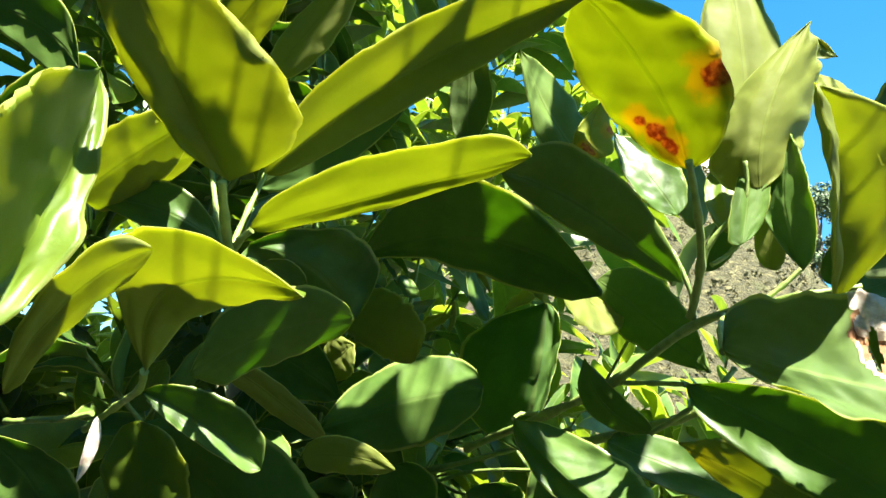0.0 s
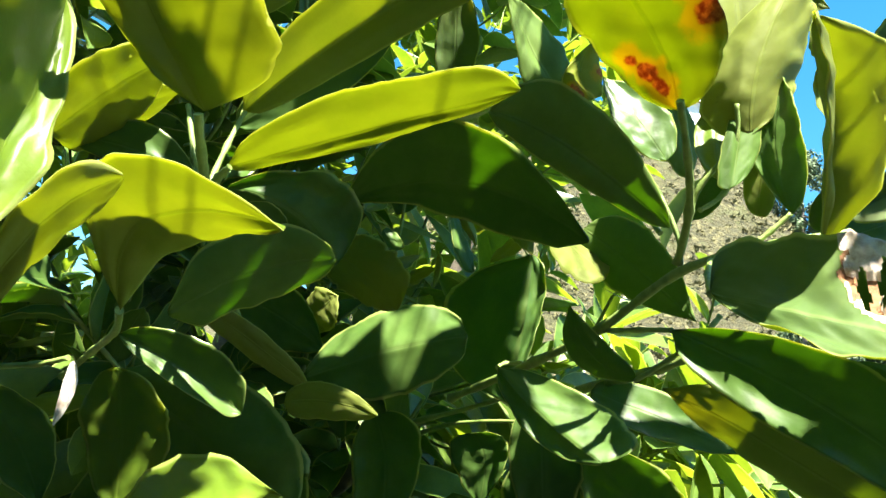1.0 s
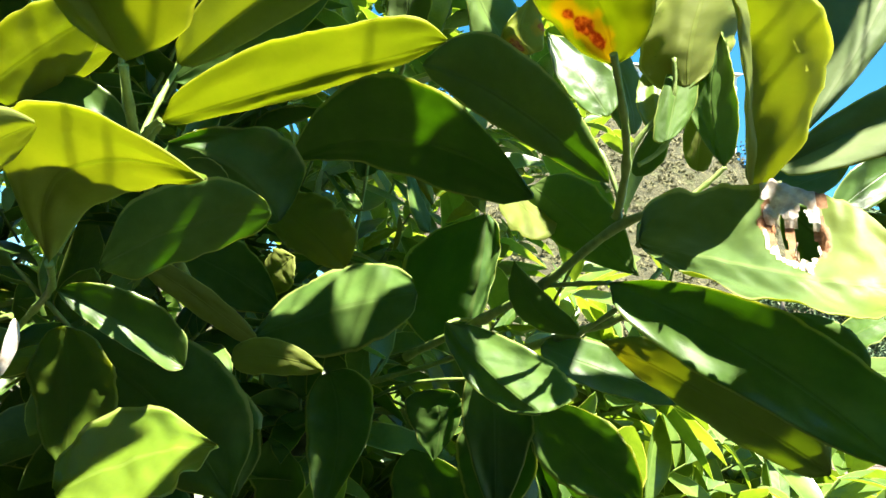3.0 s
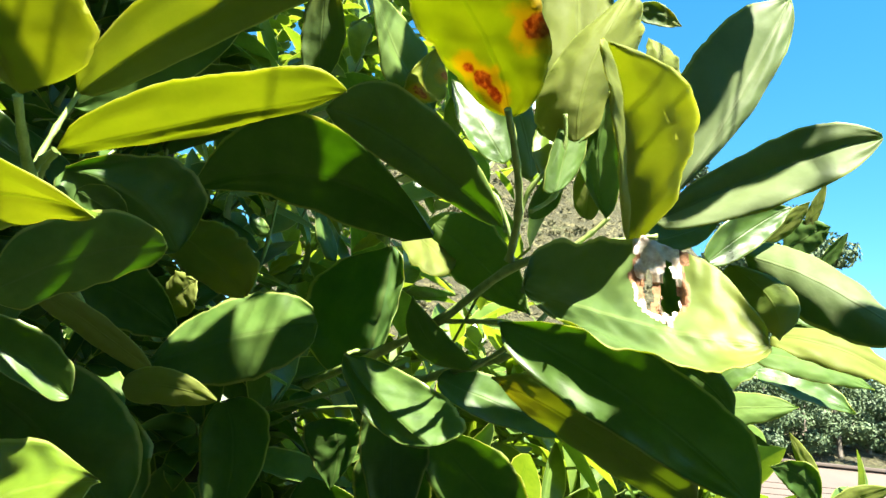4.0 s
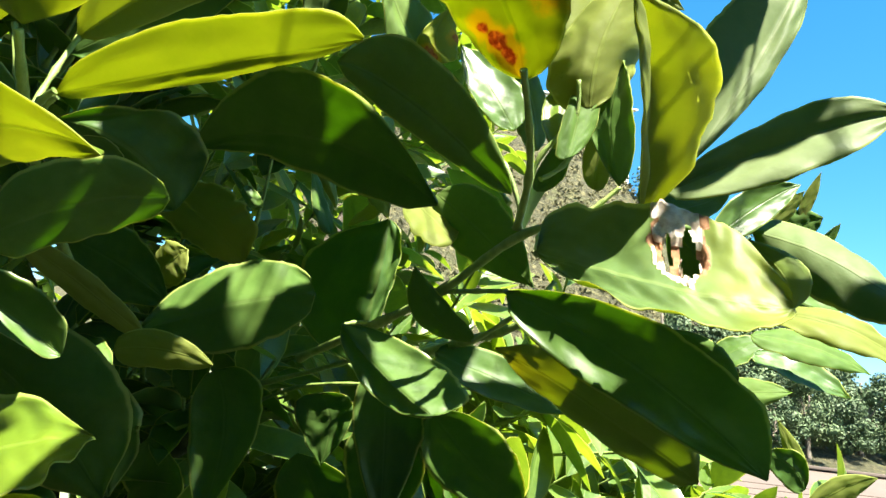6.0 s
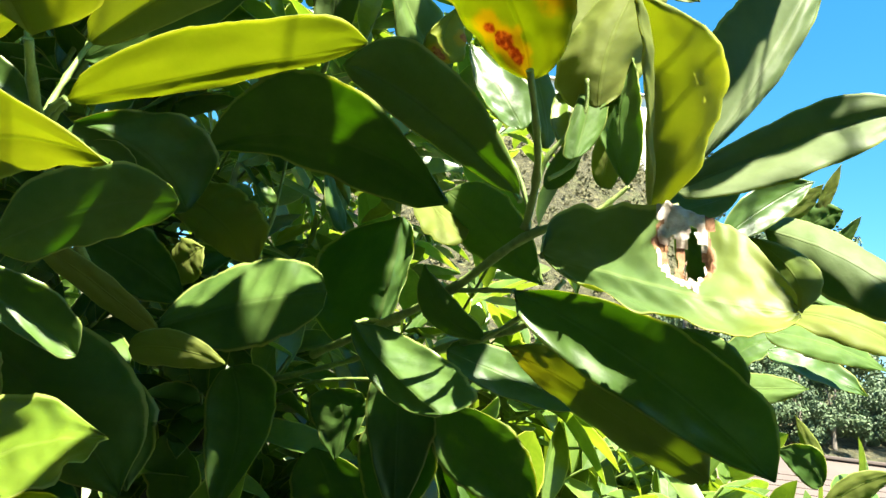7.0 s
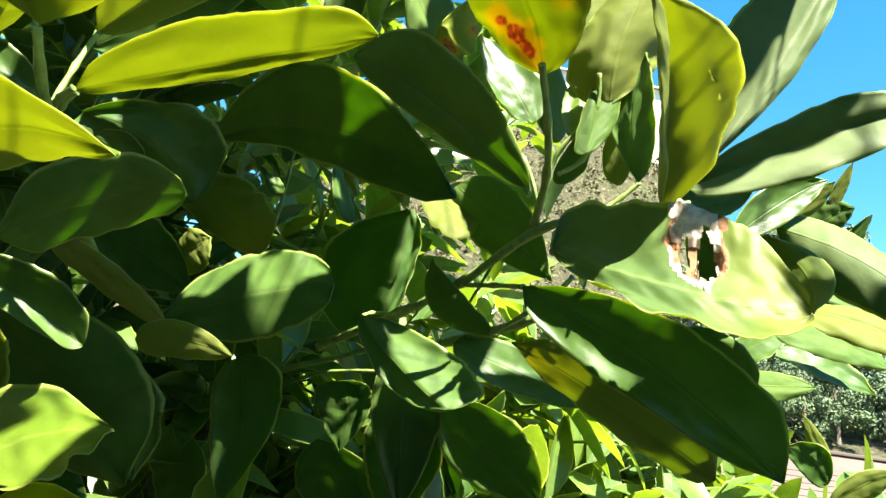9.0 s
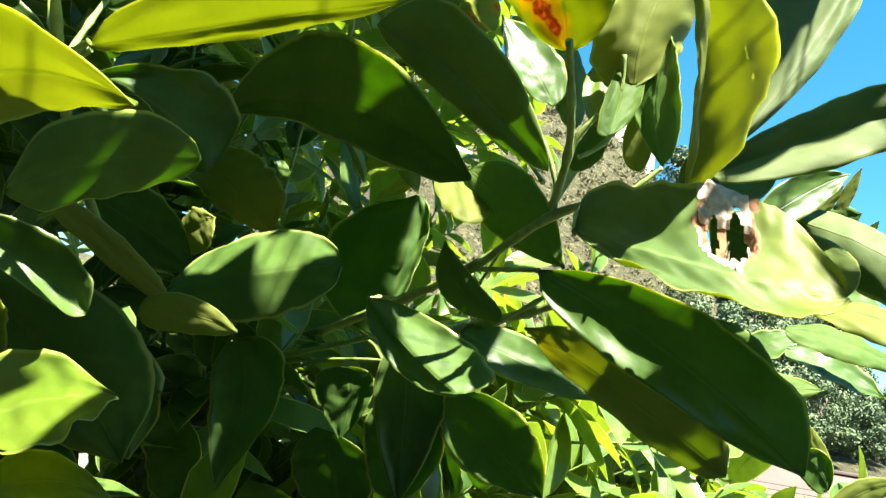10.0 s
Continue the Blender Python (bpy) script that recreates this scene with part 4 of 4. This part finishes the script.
def overhead_shade():
    rng = np.random.default_rng(3)
    for x, y, z in ((-0.16, 0.17, 1.97), (-0.26, 0.26, 1.99), (-0.36, 0.22, 2.03)):
        d = np.array((rng.uniform(-0.5, 0.5), -0.6, 0.5))
        spray(np.array((x, y + 0.06, z - 0.03)), d / np.linalg.norm(d), 0.11, 5, 0.085, rng)
    # leaves left out so that sunlight gets through to the front
    sun_gaps = {0: (1, 2, 5), 1: (2, 3, 4, 5), 5: (0, 1, 2, 4), 10: (2, 4)}
    for i in range(8):
        for j in range(5):
            p = np.array((0.150 - 0.068 * i + 0.02 * (j % 2), 0.318 + 0.058 * j, 2.05 + 0.028 * j)) + rng.normal(size=3) * 0.006
            d = np.array((rng.uniform(-0.6, 0.2), rng.uniform(0.1, 0.8), 0.1))
            spray(p, d / np.linalg.norm(d), 0.03, 6, 0.085, rng, res=(8, 2), sun_gaps=sun_gaps.get(5 * i + j, ()))
    for i in range(3):
        for j in range(4):
            p = np.array((0.30 - 0.068 * i + 0.02 * (j % 2), 0.50 + 0.058 * j, 2.14 + 0.028 * j)) + rng.normal(size=3) * 0.008
            d = np.array((rng.uniform(-0.6, 0.2), rng.uniform(0.1, 0.8), 0.1))
            spray(p, d / np.linalg.norm(d), 0.03, 6, 0.085, rng, res=(8, 2))


overhead_shade()


# leaves of three unseen shoots, added over the front of the tree to shade it: centre, turn about the sun's line, length
INNER_SHADE = (
    (-0.015, 0.150, 2.059, 119, 0.095),
    (-0.013, 0.252, 1.976, 328, 0.098),
    (0.009, 0.228, 1.981, 310, 0.040),
    (0.017, 0.215, 2.012, 256, 0.040),
    (0.027, 0.286, 2.125, 55, 0.094),
    (0.049, 0.390, 1.965, 171, 0.065),
    (0.059, 0.297, 2.057, 130, 0.105),
    (0.061, 0.189, 2.093, 175, 0.040),
)
MIDDLE_SHADE = (
    (0.090, 0.311, 2.077, 257, 0.103),
    (0.090, 0.185, 1.994, 284, 0.070),
    (0.094, 0.285, 2.118, 37, 0.102),
    (0.160, 0.239, 2.041, 156, 0.086),
    (0.165, 0.418, 2.105, 274, 0.084),
    (0.173, 0.291, 2.115, 138, 0.085),
    (0.212, 0.492, 2.112, 242, 0.095),
    (0.222, 0.244, 2.038, 310, 0.064),
    (0.237, 0.222, 2.075, 275, 0.058),
)
OUTER_SHADE = (
    (0.241, 0.372, 2.100, 112, 0.081),
    (0.245, 0.208, 2.121, 348, 0.073),
    (0.253, 0.364, 1.967, 326, 0.068),
    (0.268, 0.298, 2.044, 19, 0.057),
    (0.285, 0.303, 1.980, 212, 0.040),
    (0.299, 0.212, 2.048, 24, 0.096),
    (0.317, 0.265, 2.060, 354, 0.040),
    (0.332, 0.181, 2.058, 229, 0.104),
    (0.405, 0.190, 2.118, 186, 0.091),
)



def shade_canopy(arch, leaves, rng):
    """An unseen shoot, added to arch over the front leaves and break the sunlight on them."""
    arch = [Vector(v) for v in arch]
    stem = twig([tuple(v) for v in arch], 0.004, 0.0014)
    e1 = SUN.cross(Vector((0, 1, 0))).normalized()
    e2 = SUN.cross(e1).normalized()
    line = [a.lerp(b, k / 8) for a, b in zip(arch, arch[1:]) for k in range(9)]
    for x, y, z, turn, long in leaves:
        c, a = Vector((x, y, z)), radians(turn)
        axis = e1 * math.cos(a) + e2 * math.sin(a)
        wide = SUN.cross(axis)
        ends = (c - axis * long / 2, c + axis * long / 2)
        near = min(line, key=lambda q: (q - ends[0]).length)
        twig([tuple(near), tuple(ends[0] + SUN * 0.10), tuple(ends[0])], 0.0007, 0.0005, parent=stem)
        hang_on(stem)
        bend = SUN * long * rng.uniform(0.02, 0.06)
        leaf(ends[0], c + bend, ends[1], c + bend - wide * long * 0.24, c + bend + wide * long * 0.24, "young_lit", res=(16, 4))


def shade_canopies():
    rng = random.Random(4)
    shade_canopy(((-0.46, 0.88, 1.72), (-0.36, 0.74, 2.05), (-0.20, 0.62, 2.20), (-0.02, 0.56, 2.24)), INNER_SHADE, rng)
    shade_canopy(((-0.40, 0.90, 1.72), (-0.24, 0.78, 2.08), (0.00, 0.66, 2.21), (0.14, 0.60, 2.24)), MIDDLE_SHADE, rng)
    shade_canopy(((-0.34, 0.94, 1.72), (-0.14, 0.84, 2.10), (0.14, 0.70, 2.24), (0.30, 0.62, 2.24)), OUTER_SHADE, rng)


shade_canopies()


# ---- limbs ----
def limb(points, r0, r1, name="branch"):
    return part(name, tube(points, (r0, r1), 10), bark, citrus, points[0])


limb([ROOT, (-0.53, 1.73, 0.45), (-0.56, 1.70, 0.85)], 0.075, 0.06, "trunk")
limb([(-0.56, 1.70, 0.80), (-0.40, 1.45, 1.10), (-0.22, 1.15, 1.35), (-0.10, 0.85, 1.50), (0.00, 0.66, 1.585)], 0.035, 0.006)
limb([(-0.56, 1.70, 0.80), (-0.75, 1.40, 1.25), (-0.60, 1.05, 1.55), (-0.45, 0.80, 1.70)], 0.032, 0.008)
limb([(-0.56, 1.70, 0.82), (-0.50, 1.75, 1.4), (-0.40, 1.70, 1.9), (-0.30, 1.65, 2.5)], 0.045, 0.012)
limb([(-0.50, 1.74, 1.2), (-0.10, 1.60, 1.60), (0.12, 1.55, 2.1)], 0.028, 0.008)
limb([(-0.56, 1.70, 0.82), (0.0, 1.60, 1.05), (0.45, 1.45, 1.20)], 0.030, 0.008)
limb([(-0.54, 1.72, 1.0), (-1.1, 1.75, 1.5), (-1.5, 1.7, 2.0)], 0.035, 0.010)


# ---- the crown behind: leafy shoots ----
def blade(rng, length):
    """The points of one small folded leaf along +y, top up: seven stations of three."""
    pts = []
    droop, fold, bow = rng.uniform(-0.25, 0.1), rng.uniform(0.1, 0.7), rng.uniform(-0.12, 0.12)
    for u, w in ((0.0, 0.05), (0.12, 0.55), (0.3, 0.9), (0.5, 1.0), (0.7, 0.84), (0.87, 0.48), (1.0, 0.03)):
        y, x, z = u * length, bow * length * u * (1 - u) * 4, droop * length * u * u
        half = 0.23 * w * length
        pts += [(x - half * math.cos(fold), y, z + half * math.sin(fold)), (x, y, z), (x + half * math.cos(fold), y, z + half * math.sin(fold))]
    return np.array(pts)


BLADE_FACES = [(3 * i + j, 3 * i + j + 1, 3 * i + j + 4, 3 * i + j + 3) for i in range(6) for j in range(2)]
BLADE_UV = [(x, u) for u in (0.0, 0.12, 0.3, 0.5, 0.7, 0.87, 1.0) for x in (0.0, 0.5, 1.0)]


# where the crown has leafy shoots: centre, half extents, how many
MASSES = (
    ((-0.62, 1.65, 1.75), (0.95, 1.05, 1.35), 760),  # the tall main mass
    ((0.15, 1.35, 1.20), (0.75, 0.60, 0.36), 150),  # the low skirt
    ((-0.55, 0.85, 1.55), (0.55, 0.33, 0.60), 230),  # the near side, towards the trunk
    ((-0.05, 1.00, 1.42), (0.50, 0.30, 0.33), 190),  # behind the front shoots
    ((0.36, 1.20, 1.44), (0.30, 0.30, 0.16), 90),  # the outermost low shoots
    ((-0.85, 0.75, 1.50), (0.40, 0.30, 0.70), 130),
    ((-0.42, 0.58, 2.36), (0.62, 0.34, 0.16), 115),  # unseen roof of the crown, added to shade the near side
    # also unseen, added to block sky light from behind the viewer
    ((-0.72, 0.10, 2.30), (0.50, 0.60, 0.28), 170),
    ((-0.05, 1.75, 2.30), (0.38, 0.50, 0.55), 120),
    # two more unseen masses, added to shade the low interior
    ((-0.02, 0.85, 2.43), (0.27, 0.30, 0.12), 85),
    ((0.10, 0.78, 2.42), (0.24, 0.20, 0.10), 50),
)


def build_crown():
    rng = np.random.default_rng(8)
    shoots = []
    for centre, half, count in MASSES:
        for _ in range(count):
            d = rng.normal(size=3)
            d *= rng.uniform(0, 1) ** 0.4 / np.linalg.norm(d)
            p = np.array(centre) + d * np.array(half)
            d = p - np.array((-0.55, 1.7, 1.3))
            d = d / np.linalg.norm(d) + np.array((0.1, -0.15, 0.5)) + rng.normal(size=3) * 0.45
            shoots.append((p, d / np.linalg.norm(d), rng.uniform(0.10, 0.20)))
    shoots.sort(key=lambda s: np.linalg.norm(s[0] - np.array((0.0, 0.3, 1.7))))
    verts, uvs, faces, stems = [], [], [], []
    for i, (p, d, length) in enumerate(shoots):
        path = [tuple(p), tuple(p + d * length * 0.5 + rng.normal(size=3) * 0.008), tuple(p + d * length)]
        if i < 20:
            spray(p, d, length, 10, 0.068, rng)
            continue
        stems.append(path)
        for k in range(9):
            s = 0.12 + 0.88 * (k + 1) / 9
            side = np.cross(d, rng.normal(size=3))
            side /= np.linalg.norm(side)
            axis = d * rng.uniform(0.25, 0.9) + side
            axis /= np.linalg.norm(axis)
            up = np.array((0.15, -0.1, 1.0)) + rng.normal(size=3) * 0.35 + d * 0.3
            x = np.cross(axis, up)
            x /= np.linalg.norm(x)
            z = np.cross(x, axis)
            pts = blade(rng, rng.uniform(0.055, 0.105)) @ np.stack((x, axis, z))
            root = p + d * length * s
            j = len(verts)
            verts += [tuple(v) for v in pts + root - np.array(ROOT)]
            uvs += BLADE_UV
            faces += [tuple(j + c for c in f) for f in BLADE_FACES]
    tagged(part("foliage", mesh_of("foliage", verts, faces, uvs), crown_leaf, citrus, ROOT), "mass of glossy green citrus leaves", kind="stuff")
    verts, faces = [], []
    for path in stems:
        for a, b, r in ((path[0], path[1], 0.002), (path[1], path[2], 0.0015)):
            a, b = (np.array(v) - np.array(ROOT) for v in (a, b))
            x = np.cross(b - a, (0.3, 0.5, 0.8))
            x /= np.linalg.norm(x)
            y = np.cross(b - a, x)
            y /= np.linalg.norm(y)
            j = len(verts)
            for c in (a, b):
                verts += [tuple(c + r * (x * math.cos(t) + y * math.sin(t))) for t in (0, 2.09, 4.19)]
            faces += [(j + k, j + (k + 1) % 3, j + 3 + (k + 1) % 3, j + 3 + k) for k in range(3)]
    tagged(part("twigwork", mesh_of("twigwork", verts, faces), green_bark, citrus, ROOT), "thin green twigs inside the crown", kind="stuff")


build_crown()
